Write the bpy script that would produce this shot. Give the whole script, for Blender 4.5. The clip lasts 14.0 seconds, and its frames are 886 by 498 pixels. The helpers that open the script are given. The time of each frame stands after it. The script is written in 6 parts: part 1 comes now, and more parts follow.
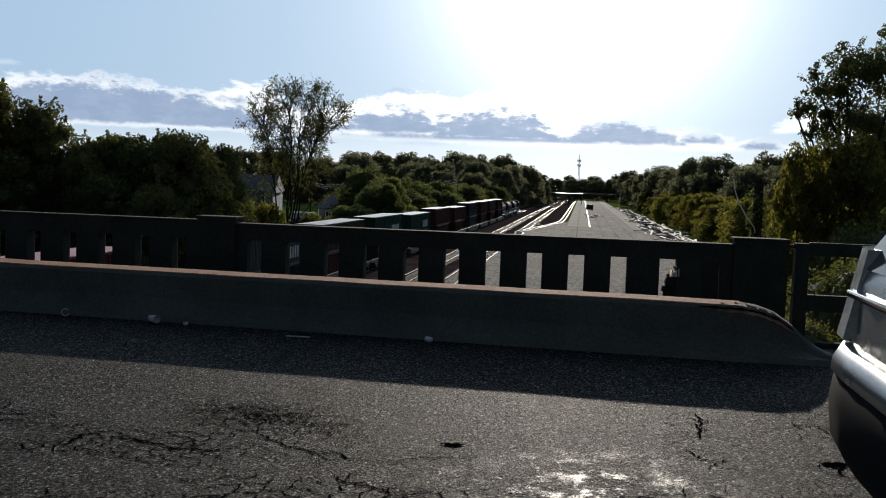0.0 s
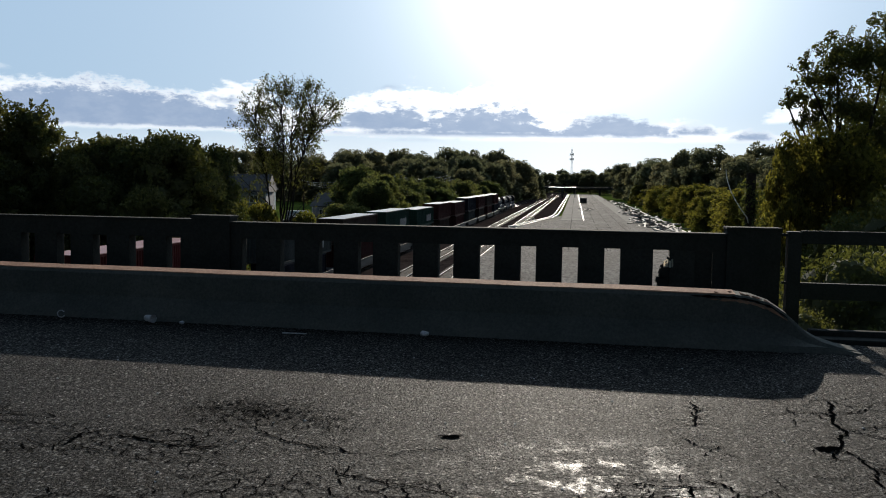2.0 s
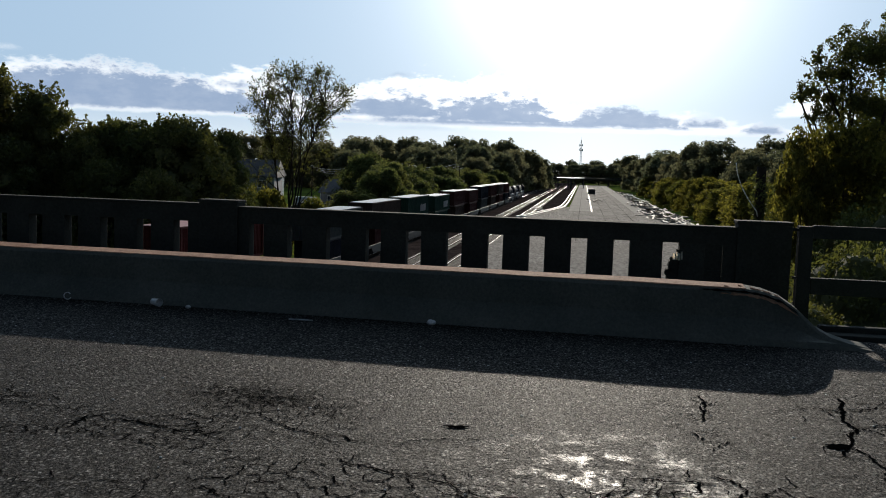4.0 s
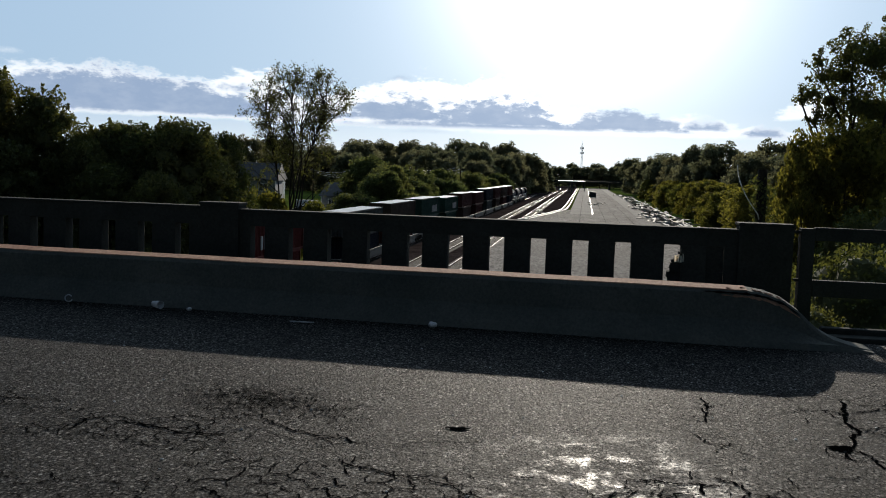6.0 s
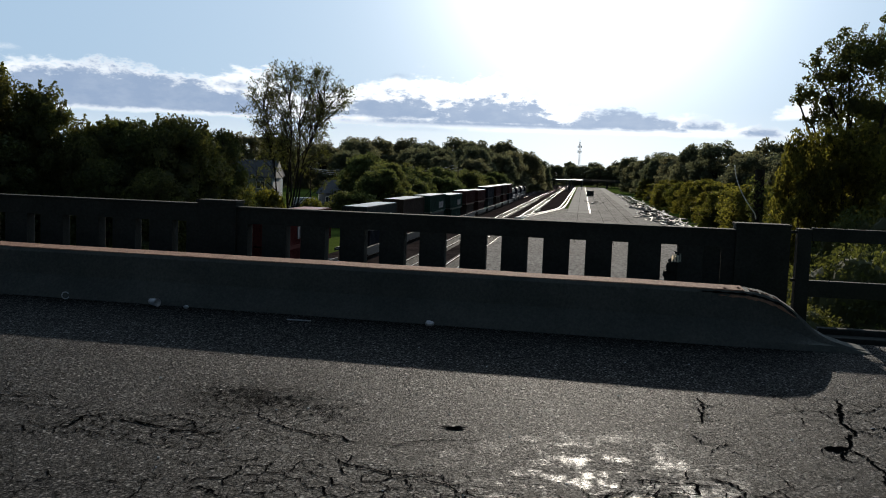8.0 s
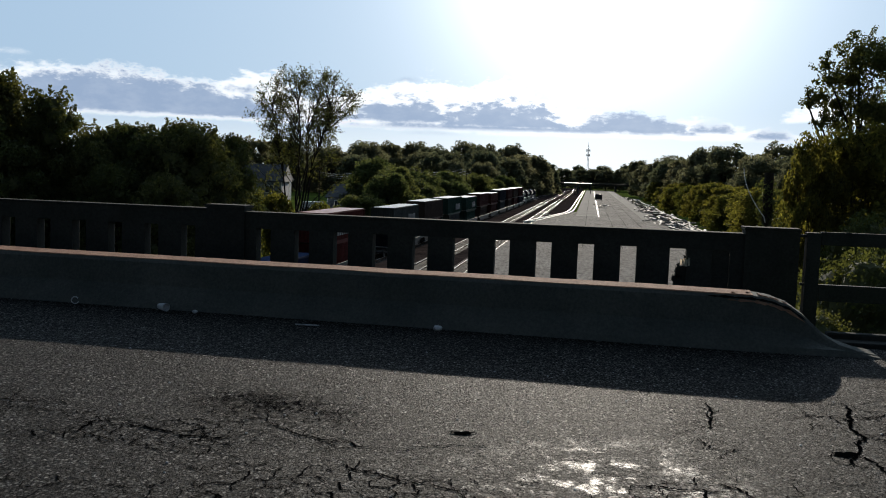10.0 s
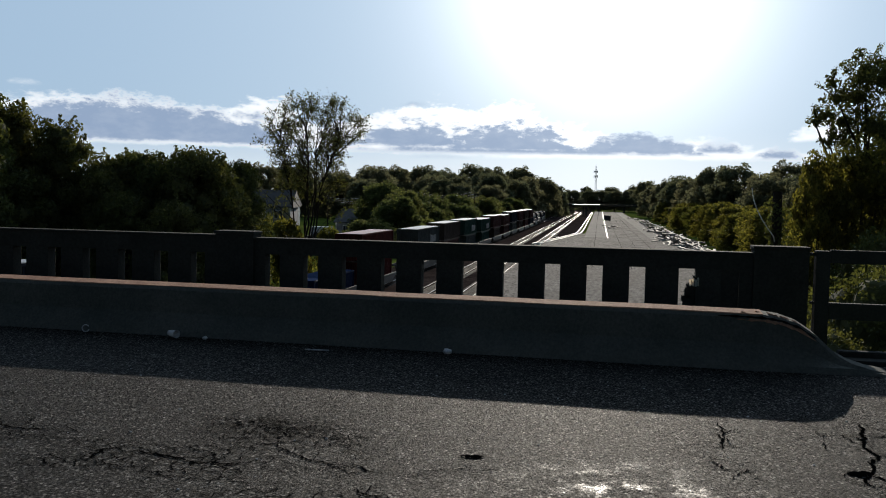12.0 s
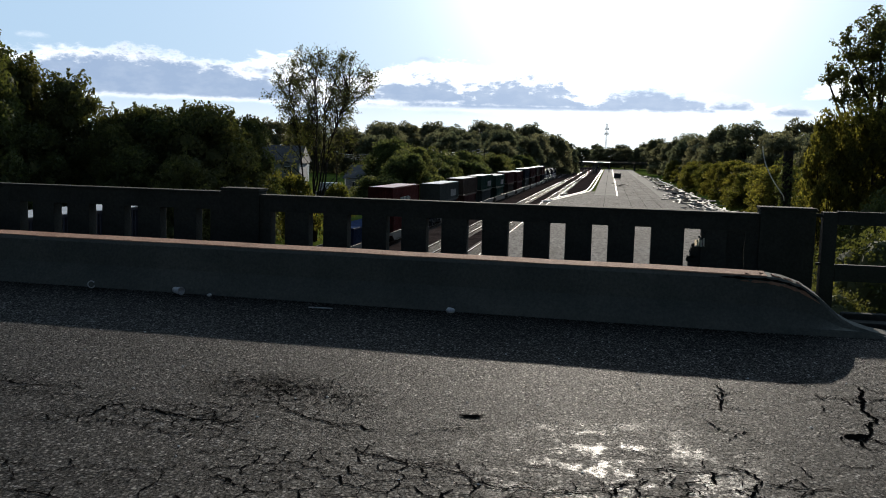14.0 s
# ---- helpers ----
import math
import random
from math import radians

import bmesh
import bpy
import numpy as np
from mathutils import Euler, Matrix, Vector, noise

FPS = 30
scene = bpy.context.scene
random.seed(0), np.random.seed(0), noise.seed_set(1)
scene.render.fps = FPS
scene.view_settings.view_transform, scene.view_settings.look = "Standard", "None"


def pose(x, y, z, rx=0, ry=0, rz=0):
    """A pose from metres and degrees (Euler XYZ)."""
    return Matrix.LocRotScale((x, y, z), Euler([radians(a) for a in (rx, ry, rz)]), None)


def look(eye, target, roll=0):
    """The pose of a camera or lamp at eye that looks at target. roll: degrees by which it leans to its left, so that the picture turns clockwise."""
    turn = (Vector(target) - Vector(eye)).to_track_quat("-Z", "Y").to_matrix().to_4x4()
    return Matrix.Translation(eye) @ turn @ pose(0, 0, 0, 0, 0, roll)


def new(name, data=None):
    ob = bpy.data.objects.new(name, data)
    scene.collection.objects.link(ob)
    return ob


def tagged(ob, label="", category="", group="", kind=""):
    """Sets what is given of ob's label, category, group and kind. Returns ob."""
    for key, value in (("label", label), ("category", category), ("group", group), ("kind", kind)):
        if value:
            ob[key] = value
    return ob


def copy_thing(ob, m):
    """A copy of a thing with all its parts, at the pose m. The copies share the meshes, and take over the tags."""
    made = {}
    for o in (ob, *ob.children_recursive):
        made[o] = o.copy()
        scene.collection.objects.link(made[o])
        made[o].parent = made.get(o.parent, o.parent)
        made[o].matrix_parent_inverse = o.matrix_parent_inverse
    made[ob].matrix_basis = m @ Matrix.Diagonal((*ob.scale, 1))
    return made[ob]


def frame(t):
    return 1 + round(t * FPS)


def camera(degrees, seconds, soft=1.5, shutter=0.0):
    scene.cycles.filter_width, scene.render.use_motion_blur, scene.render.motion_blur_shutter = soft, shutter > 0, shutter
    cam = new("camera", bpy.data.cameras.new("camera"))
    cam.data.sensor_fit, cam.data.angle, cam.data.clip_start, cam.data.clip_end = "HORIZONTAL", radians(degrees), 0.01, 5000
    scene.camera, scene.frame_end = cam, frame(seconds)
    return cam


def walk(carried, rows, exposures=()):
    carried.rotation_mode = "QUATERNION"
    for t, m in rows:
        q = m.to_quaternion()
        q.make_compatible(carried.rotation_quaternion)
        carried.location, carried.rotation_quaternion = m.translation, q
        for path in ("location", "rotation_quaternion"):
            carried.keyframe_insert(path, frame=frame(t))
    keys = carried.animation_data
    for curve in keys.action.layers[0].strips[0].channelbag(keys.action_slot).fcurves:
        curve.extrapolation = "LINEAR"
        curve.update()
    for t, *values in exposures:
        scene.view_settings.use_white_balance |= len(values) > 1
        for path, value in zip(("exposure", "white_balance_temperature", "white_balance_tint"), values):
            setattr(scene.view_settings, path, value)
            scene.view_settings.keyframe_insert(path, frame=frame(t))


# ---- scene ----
cam = camera(50.5, 14.0, soft=1.0)
walk(cam, [
    (0.0, pose(0.003, -0.013, 1.613, 86.037, -2.008, 8.840)),
    (0.5, pose(0.022, -0.016, 1.599, 85.720, -0.224, 8.029)),
    (1.0, pose(0.020, -0.027, 1.598, 85.637, -0.528, 7.908)),
    (1.5, pose(0.016, -0.037, 1.599, 85.796, -0.778, 8.315)),
    (2.0, pose(0.009, -0.049, 1.599, 85.812, -0.986, 8.419)),
    (2.5, pose(-0.002, -0.033, 1.599, 85.377, -1.665, 10.328)),
    (3.0, pose(0.009, -0.008, 1.612, 85.411, -2.474, 9.749)),
    (3.2, pose(-0.012, -0.003, 1.605, 84.925, -2.017, 9.067)),
    (5.3, pose(-0.007, 0.015, 1.590, 85.598, -1.909, 8.795)),
    (5.5, pose(-0.018, 0.007, 1.591, 85.618, -2.084, 8.467)),
    (6.0, pose(-0.014, 0.014, 1.583, 85.292, -1.920, 8.996)),
    (6.5, pose(-0.016, 0.012, 1.588, 85.249, -2.278, 8.914)),
    (7.0, pose(-0.013, 0.010, 1.588, 85.278, -2.194, 8.702)),
    (7.5, pose(-0.012, 0.013, 1.587, 85.134, -2.130, 8.919)),
    (7.7, pose(-0.014, 0.014, 1.588, 85.171, -2.189, 8.824)),
    (9.8, pose(-0.010, -0.007, 1.600, 85.216, -1.980, 9.376)),
    (10.0, pose(-0.009, 0.009, 1.600, 85.391, -2.073, 9.365)),
    (10.5, pose(-0.016, 0.011, 1.602, 85.846, -2.316, 9.628)),
    (11.0, pose(-0.012, 0.010, 1.602, 85.759, -2.328, 9.580)),
    (11.5, pose(-0.008, 0.007, 1.601, 85.840, -2.013, 9.740)),
    (12.0, pose(-0.001, -0.006, 1.602, 86.794, -1.269, 9.859)),
    (12.5, pose(0.003, 0.001, 1.598, 86.363, -0.567, 9.966)),
    (13.0, pose(0.005, 0.016, 1.608, 86.417, -0.804, 10.922)),
    (13.5, pose(0.027, 0.044, 1.619, 83.537, -1.971, 10.584)),
    (14.0, pose(0.048, 0.014, 1.626, 84.140, -1.621, 10.445)),
], exposures=[(0.0, -0.23), (11.5, -0.23), (12.4, -0.43), (13.0, -0.38), (13.5, -0.26), (14.0, 0.0)])

# ---- light ----
SUN_EL, SUN_AZ = radians(13.8), radians(-0.2)      # azimuth clockwise from +y


def build_world():
    world = bpy.data.worlds.new("sky")
    scene.world = world
    world.use_nodes = True
    nt = world.node_tree
    nt.nodes.clear()
    N, L = nt.nodes.new, nt.links.new

    def val(x):
        n = N("ShaderNodeValue")
        n.outputs[0].default_value = x
        return n.outputs[0]

    def mth(op, a, b=None, c=None, clamp=False):
        n = N("ShaderNodeMath")
        n.operation, n.use_clamp = op, clamp
        for i, x in enumerate((a, b, c)):
            if x is None:
                continue
            if isinstance(x, (int, float)):
                n.inputs[i].default_value = x
            else:
                L(x, n.inputs[i])
        return n.outputs[0]

    def smooth(x, lo, hi):
        n = N("ShaderNodeMapRange")
        n.interpolation_type = "SMOOTHSTEP"
        L(x, n.inputs[0])
        n.inputs[1].default_value, n.inputs[2].default_value = lo, hi
        return n.outputs[0]

    def mixc(f, a, b):
        n = N("ShaderNodeMix")
        n.data_type = "RGBA"
        L(f, n.inputs[0])
        for sock, x in ((n.inputs[6], a), (n.inputs[7], b)):
            if isinstance(x, tuple):
                sock.default_value = (*x, 1)
            else:
                L(x, sock)
        return n.outputs[2]

    sky = N("ShaderNodeTexSky")
    sky.sky_type, sky.sun_disc = "NISHITA", False
    sky.sun_elevation, sky.sun_rotation = SUN_EL, SUN_AZ
    sky.air_density, sky.dust_density, sky.ozone_density, sky.altitude = 1.0, 0.35, 3.0, 200
    tc = N("ShaderNodeTexCoord")
    sep = N("ShaderNodeSeparateXYZ")
    L(tc.outputs["Generated"], sep.inputs[0])
    x, y, z = sep.outputs
    az = mth("ARCTAN2", x, y)
    el = mth("ARCSINE", z)
    pos = N("ShaderNodeCombineXYZ")
    L(az, pos.inputs[0])
    L(mth("MULTIPLY", el, 2.2), pos.inputs[1])

    def fbm(scale, detail, rough, w):
        n = N("ShaderNodeTexNoise")
        n.noise_dimensions = "4D"
        L(pos.outputs[0], n.inputs["Vector"])
        n.inputs["W"].default_value = w
        n.inputs["Scale"].default_value, n.inputs["Detail"].default_value, n.inputs["Roughness"].default_value = scale, detail, rough
        return mth("SUBTRACT", n.outputs["Fac"], 0.5)

    edge = mth("ADD", fbm(26, 7, 0.66, 1.0), mth("MULTIPLY", fbm(85, 4, 0.6, 3.0), 0.4))
    puff = fbm(38, 6, 0.6, 6.0)

    # a cloud bank: flat below, heaped above; azimuth, base, half length, height, raggedness
    def bank(a0, base, half, high, rag):
        u = mth("DIVIDE", mth("SUBTRACT", az, a0), half)
        top = mth("MULTIPLY", mth("SUBTRACT", 1.0, mth("MULTIPLY", u, u)), high)
        up = mth("SUBTRACT", el, base)
        over = mth("ADD", mth("SUBTRACT", top, up), mth("MULTIPLY", edge, rag))
        under = mth("ADD", up, mth("MULTIPLY", edge, rag * 0.2))
        return mth("MULTIPLY", smooth(over, -0.004, 0.008), smooth(under, -0.002, 0.004))

    def union(items):
        out = None
        for it in items:
            b = bank(*it)
            out = b if out is None else mth("MAXIMUM", out, b)
        return out

    grey = union([
        (-0.50, 0.0485, 0.19, 0.040, 0.06), (-0.20, 0.0510, 0.085, 0.026, 0.065), (-0.10, 0.0485, 0.085, 0.030, 0.07), (-0.09, 0.0458, 0.23, 0.011, 0.025),
        (0.032, 0.0465, 0.070, 0.024, 0.055), (0.11, 0.0490, 0.032, 0.011, 0.035), (0.168, 0.044, 0.026, 0.009, 0.035), (-0.205, 0.0945, 0.016, 0.004, 0.02),
        (-0.178, 0.0405, 0.022, 0.002, 0.01), (-0.37, 0.075, 0.03, 0.006, 0.04), (-0.95, 0.05, 0.2, 0.03, 0.05), (0.75, 0.045, 0.25, 0.025, 0.05),
    ])
    white = union([
        (-0.52, 0.046, 0.26, 0.048, 0.045), (-0.36, 0.050, 0.085, 0.045, 0.06), (-0.16, 0.045, 0.21, 0.052, 0.07),
        (0.215, 0.062, 0.035, 0.02, 0.05), (0.05, 0.043, 0.17, 0.02, 0.04), (-1.0, 0.045, 0.3, 0.045, 0.05), (0.75, 0.04, 0.33, 0.04, 0.05), (-0.59, 0.1, 0.012, 0.003, 0.02),
    ])
    low = mth("MULTIPLY", smooth(el, 0.075, 0.0), 0.75)
    # glare of the low sun
    sdir = N("ShaderNodeVectorMath")
    sdir.operation = "DOT_PRODUCT"
    L(tc.outputs["Generated"], sdir.inputs[0])
    sdir.inputs[1].default_value = (math.sin(SUN_AZ) * math.cos(SUN_EL), math.cos(SUN_AZ) * math.cos(SUN_EL), math.sin(SUN_EL))
    dot = sdir.outputs["Value"]
    gl = mth("ADD", mth("POWER", mth("MAXIMUM", dot, 0.0), 105.0), mth("MULTIPLY", mth("POWER", mth("MAXIMUM", dot, 0.0), 14.0), 0.17))
    base = N("ShaderNodeVectorMath")
    base.operation = "SCALE"
    L(sky.outputs[0], base.inputs[0])
    base.inputs[3].default_value = SKY
    # forward scattering brightens the clear sky towards the sun
    col = mixc(mth("MULTIPLY", smooth(dot, 0.0, 0.8), 0.8), base.outputs[0], tuple(CLOUD * k for k in (0.45, 0.63, 0.84)))
    col = mixc(low, col, tuple(CLOUD * k for k in (0.78, 0.86, 0.92)))
    col = mixc(mth("MULTIPLY", white, mth("ADD", 0.9, mth("MULTIPLY", puff, 0.9), clamp=True)), col, tuple(CLOUD * k for k in (0.98, 1.02, 1.06)))
    col = mixc(mth("MULTIPLY", grey, mth("ADD", 0.97, mth("MULTIPLY", puff, 0.5), clamp=True)), col, tuple(CLOUD * k for k in (0.30, 0.40, 0.57)))
    add = N("ShaderNodeMix")
    add.data_type, add.blend_type = "RGBA", "ADD"
    add.inputs[0].default_value = 1.0
    L(col, add.inputs[6])
    g3 = N("ShaderNodeVectorMath")
    g3.operation = "SCALE"
    g3.inputs[0].default_value = (1.0, 0.97, 0.9)
    L(mth("MULTIPLY", mth("MULTIPLY", gl, 1.6), mth("SUBTRACT", 1.0, mth("MULTIPLY", grey, 0.75))), g3.inputs[3])
    L(g3.outputs[0], add.inputs[7])
    bg = N("ShaderNodeBackground")
    L(add.outputs[2], bg.inputs[0])
    bg.inputs[1].default_value = 1.0
    out = N("ShaderNodeOutputWorld")
    L(bg.outputs[0], out.inputs[0])


SKY, CLOUD = 0.035, 1.24
build_world()
sun = new("sun", bpy.data.lights.new("sun", "SUN"))
sun.data.energy, sun.data.angle, sun.data.color = 5.0, radians(0.5), (1.0, 0.91, 0.78)
sun.matrix_basis = look((0, 0, 0), (-math.sin(SUN_AZ) * math.cos(SUN_EL), -math.cos(SUN_AZ) * math.cos(SUN_EL), -math.sin(SUN_EL)))

# ---- materials ----
def tex(nt, kind, scale, detail=4.0, rough=0.6, vec=None, w=0.0):
    n = nt.nodes.new("ShaderNodeTexNoise" if kind == "noise" else "ShaderNodeTexVoronoi")
    n.inputs["Scale"].default_value = scale
    if kind == "noise":
        n.noise_dimensions = "4D"
        n.inputs["W"].default_value = w
        n.inputs["Detail"].default_value, n.inputs["Roughness"].default_value = detail, rough
    if vec:
        nt.links.new(vec, n.inputs["Vector"])
    return n


def ramp(nt, fac, stops):
    n = nt.nodes.new("ShaderNodeValToRGB")
    nt.links.new(fac, n.inputs[0])
    els = n.color_ramp.elements
    while len(els) < len(stops):
        els.new(0.5)
    for e, (p, c) in zip(els, stops):
        e.position = p
        e.color = (*c, 1) if isinstance(c, tuple) else (c, c, c, 1)
    return n.outputs[0]


def mult(nt, a, b, mode="MULTIPLY", fac=1.0):
    n = nt.nodes.new("ShaderNodeMix")
    n.data_type, n.blend_type = "RGBA", mode
    n.inputs[0].default_value = fac
    for sock, x in ((n.inputs[6], a), (n.inputs[7], b)):
        if isinstance(x, tuple):
            sock.default_value = (*x, 1)
        else:
            nt.links.new(x, sock)
    return n.outputs[2]


def material(name, dark, light, coarse=1.2, fine=30.0, rough=0.8, metal=0.0, bump=0.3, depth=0.01, spread=0.1, rand=0.0, spec=0.5, con=(0.65, 1.3), stretch=None):
    """Two colours mixed by coarse stains and fine grain, with relief."""
    m = bpy.data.materials.new(name)
    m.use_nodes = True
    nt = m.node_tree
    b = nt.nodes["Principled BSDF"]
    vec = nt.nodes.new("ShaderNodeTexCoord").outputs["Object"]
    if stretch:
        sc = nt.nodes.new("ShaderNodeVectorMath")
        sc.operation = "MULTIPLY"
        nt.links.new(vec, sc.inputs[0])
        sc.inputs[1].default_value = stretch
        vec = sc.outputs[0]
    n1, n2 = tex(nt, "noise", coarse, 5, 0.65, vec), tex(nt, "noise", fine, 4, 0.7, vec, 2.0)
    c1 = ramp(nt, n1.outputs["Fac"], [(0.3, dark), (0.7, light)])
    c2 = ramp(nt, n2.outputs["Fac"], [(0.25, con[0]), (0.75, con[1])])
    col = mult(nt, c1, c2)
    if rand:
        info = nt.nodes.new("ShaderNodeObjectInfo")
        col = mult(nt, col, ramp(nt, info.outputs["Random"], [(0.0, 1.0 - rand), (1.0, 1.0 + rand)]))
    nt.links.new(col, b.inputs["Base Color"])
    r = nt.nodes.new("ShaderNodeMapRange")
    nt.links.new(n1.outputs["Fac"], r.inputs[0])
    r.inputs[3].default_value, r.inputs[4].default_value = max(rough - spread, 0.03), min(rough + spread, 1)
    nt.links.new(r.outputs[0], b.inputs["Roughness"])
    b.inputs["Metallic"].default_value = metal
    b.inputs["Specular IOR Level"].default_value = spec
    if bump:
        bp = nt.nodes.new("ShaderNodeBump")
        bp.inputs["Strength"].default_value, bp.inputs["Distance"].default_value = bump, depth
        nt.links.new(n2.outputs["Fac"], bp.inputs["Height"])
        nt.links.new(bp.outputs[0], b.inputs["Normal"])
    return m


def leaf_material(name, dark, light, glow=0.45, through_tint=(2.0, 1.95, 0.8)):
    m = bpy.data.materials.new(name)
    m.use_nodes = True
    nt = m.node_tree
    nt.nodes.clear()
    geo = nt.nodes.new("ShaderNodeNewGeometry")
    info = nt.nodes.new("ShaderNodeObjectInfo")
    col = ramp(nt, geo.outputs["Random Per Island"], [(0.0, dark), (1.0, light)])
    col = mult(nt, col, ramp(nt, info.outputs["Random"], [(0.0, (0.8, 0.85, 0.8)), (1.0, (1.2, 1.1, 1.0))]))
    vec = nt.nodes.new("ShaderNodeTexCoord").outputs["Object"]
    col = mult(nt, col, ramp(nt, tex(nt, "noise", 0.5, 3, 0.6, vec).outputs["Fac"], [(0.3, 0.6), (0.7, 1.35)]))
    d = nt.nodes.new("ShaderNodeBsdfPrincipled")
    d.inputs["Roughness"].default_value = 0.8
    d.inputs["Specular IOR Level"].default_value = 0.08
    t = nt.nodes.new("ShaderNodeBsdfTranslucent")
    nt.links.new(col, d.inputs["Base Color"])
    nt.links.new(mult(nt, col, through_tint), t.inputs["Color"])
    mx = nt.nodes.new("ShaderNodeMixShader")
    mx.inputs[0].default_value = glow
    nt.links.new(d.outputs[0], mx.inputs[1])
    nt.links.new(t.outputs[0], mx.inputs[2])
    out = nt.nodes.new("ShaderNodeOutputMaterial")
    nt.links.new(mx.outputs[0], out.inputs[0])
    return m


def asphalt_material():
    """Old asphalt: coarse stone, crazed cracks in places, polished and patched spots."""
    m = bpy.data.materials.new("asphalt")
    m.use_nodes = True
    nt = m.node_tree
    L = nt.links.new
    b = nt.nodes["Principled BSDF"]
    vec = nt.nodes.new("ShaderNodeTexCoord").outputs["Object"]
    warp = tex(nt, "noise", 2.2, 4, 0.6, vec, 5.0)
    wv = nt.nodes.new("ShaderNodeVectorMath")
    wv.operation = "MULTIPLY_ADD"
    L(warp.outputs["Color"], wv.inputs[0])
    wv.inputs[1].default_value = (0.35, 0.35, 0.0)
    L(vec, wv.inputs[2])
    grain = tex(nt, "noise", 75, 3, 0.85, vec, 1.0)
    st = nt.nodes.new("ShaderNodeVectorMath")
    st.operation = "MULTIPLY"
    L(vec, st.inputs[0])
    st.inputs[1].default_value = (1.0, 0.7, 1.0)
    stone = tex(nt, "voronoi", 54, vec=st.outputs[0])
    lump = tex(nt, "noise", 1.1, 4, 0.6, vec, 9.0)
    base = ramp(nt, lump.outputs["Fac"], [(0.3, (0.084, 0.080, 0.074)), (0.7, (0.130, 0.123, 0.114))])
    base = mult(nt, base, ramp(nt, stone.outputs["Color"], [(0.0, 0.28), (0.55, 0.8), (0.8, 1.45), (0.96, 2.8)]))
    # dark binder between stones, deepened in colour to stand in for relief shading
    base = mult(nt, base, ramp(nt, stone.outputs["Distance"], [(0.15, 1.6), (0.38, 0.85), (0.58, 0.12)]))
    base = mult(nt, base, ramp(nt, tex(nt, "noise", 24, 4, 0.75, vec, 8.0).outputs["Fac"], [(0.36, 0.35), (0.52, 1.05), (0.7, 1.35)]))
    # an old darker patch
    po = nt.nodes.new("ShaderNodeVectorMath")
    po.operation = "SUBTRACT"
    L(wv.outputs[0], po.inputs[0])
    po.inputs[1].default_value = (-2.0, 5.78, 0.07)
    pl = nt.nodes.new("ShaderNodeVectorMath")
    pl.operation = "MULTIPLY"
    L(po.outputs[0], pl.inputs[0])
    pl.inputs[1].default_value = (1.0, 2.4, 0.0)
    pd = nt.nodes.new("ShaderNodeVectorMath")
    pd.operation = "LENGTH"
    L(pl.outputs[0], pd.inputs[0])
    base = mult(nt, base, ramp(nt, pd.outputs["Value"], [(0.26, 0.35), (0.62, 1.0)]))
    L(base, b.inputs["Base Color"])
    # traffic-polished film in one worn area
    off = nt.nodes.new("ShaderNodeVectorMath")
    off.operation = "SUBTRACT"
    L(vec, off.inputs[0])
    off.inputs[1].default_value = (0.15, 4.75, 0.05)
    ln = nt.nodes.new("ShaderNodeVectorMath")
    ln.operation = "LENGTH"
    L(off.outputs[0], ln.inputs[0])
    worn = mult(nt, ramp(nt, ln.outputs["Value"], [(0.15, 1.0), (0.95, 0.0)]), ramp(nt, tex(nt, "noise", 7.5, 6, 0.75, vec, 4.0).outputs["Fac"], [(0.50, 0.0), (0.62, 1.0)]))
    L(ramp(nt, worn, [(0.0, 0.72), (1.0, 0.36)]), b.inputs["Roughness"])
    L(mult(nt, ramp(nt, worn, [(0.0, 0.070), (1.0, 0.60)]), ramp(nt, stone.outputs["Color"], [(0.0, 0.4), (0.6, 0.8), (0.95, 2.2)])), b.inputs["Specular IOR Level"])
    hsum = nt.nodes.new("ShaderNodeMath")
    hsum.operation = "MULTIPLY_ADD"
    L(stone.outputs["Distance"], hsum.inputs[0])
    hsum.inputs[1].default_value = -0.5
    L(grain.outputs["Fac"], hsum.inputs[2])
    pits = tex(nt, "noise", 22, 4, 0.7, vec, 6.0)
    h2 = nt.nodes.new("ShaderNodeMath")
    h2.operation = "MULTIPLY_ADD"
    L(pits.outputs["Fac"], h2.inputs[0])
    h2.inputs[1].default_value = 1.6
    L(hsum.outputs[0], h2.inputs[2])
    bp = nt.nodes.new("ShaderNodeBump")
    bp.inputs["Strength"].default_value, bp.inputs["Distance"].default_value = 1.0, 0.06
    L(h2.outputs[0], bp.inputs["Height"])
    L(bp.outputs[0], b.inputs["Normal"])
    return m


M_ASPHALT = asphalt_material()
def matt_black(name, tone):
    m = bpy.data.materials.new(name)
    m.use_nodes = True
    nt = m.node_tree
    nt.nodes.clear()
    d = nt.nodes.new("ShaderNodeBsdfDiffuse")
    d.inputs["Roughness"].default_value = 1.0
    vec = nt.nodes.new("ShaderNodeTexCoord").outputs["Object"]
    nt.links.new(ramp(nt, tex(nt, "noise", 70, 3, 0.7, vec).outputs["Fac"], [(0.35, tuple(0.5 * k for k in tone)), (0.7, tone)]), d.inputs["Color"])
    out = nt.nodes.new("ShaderNodeOutputMaterial")
    nt.links.new(d.outputs[0], out.inputs[0])
    return m


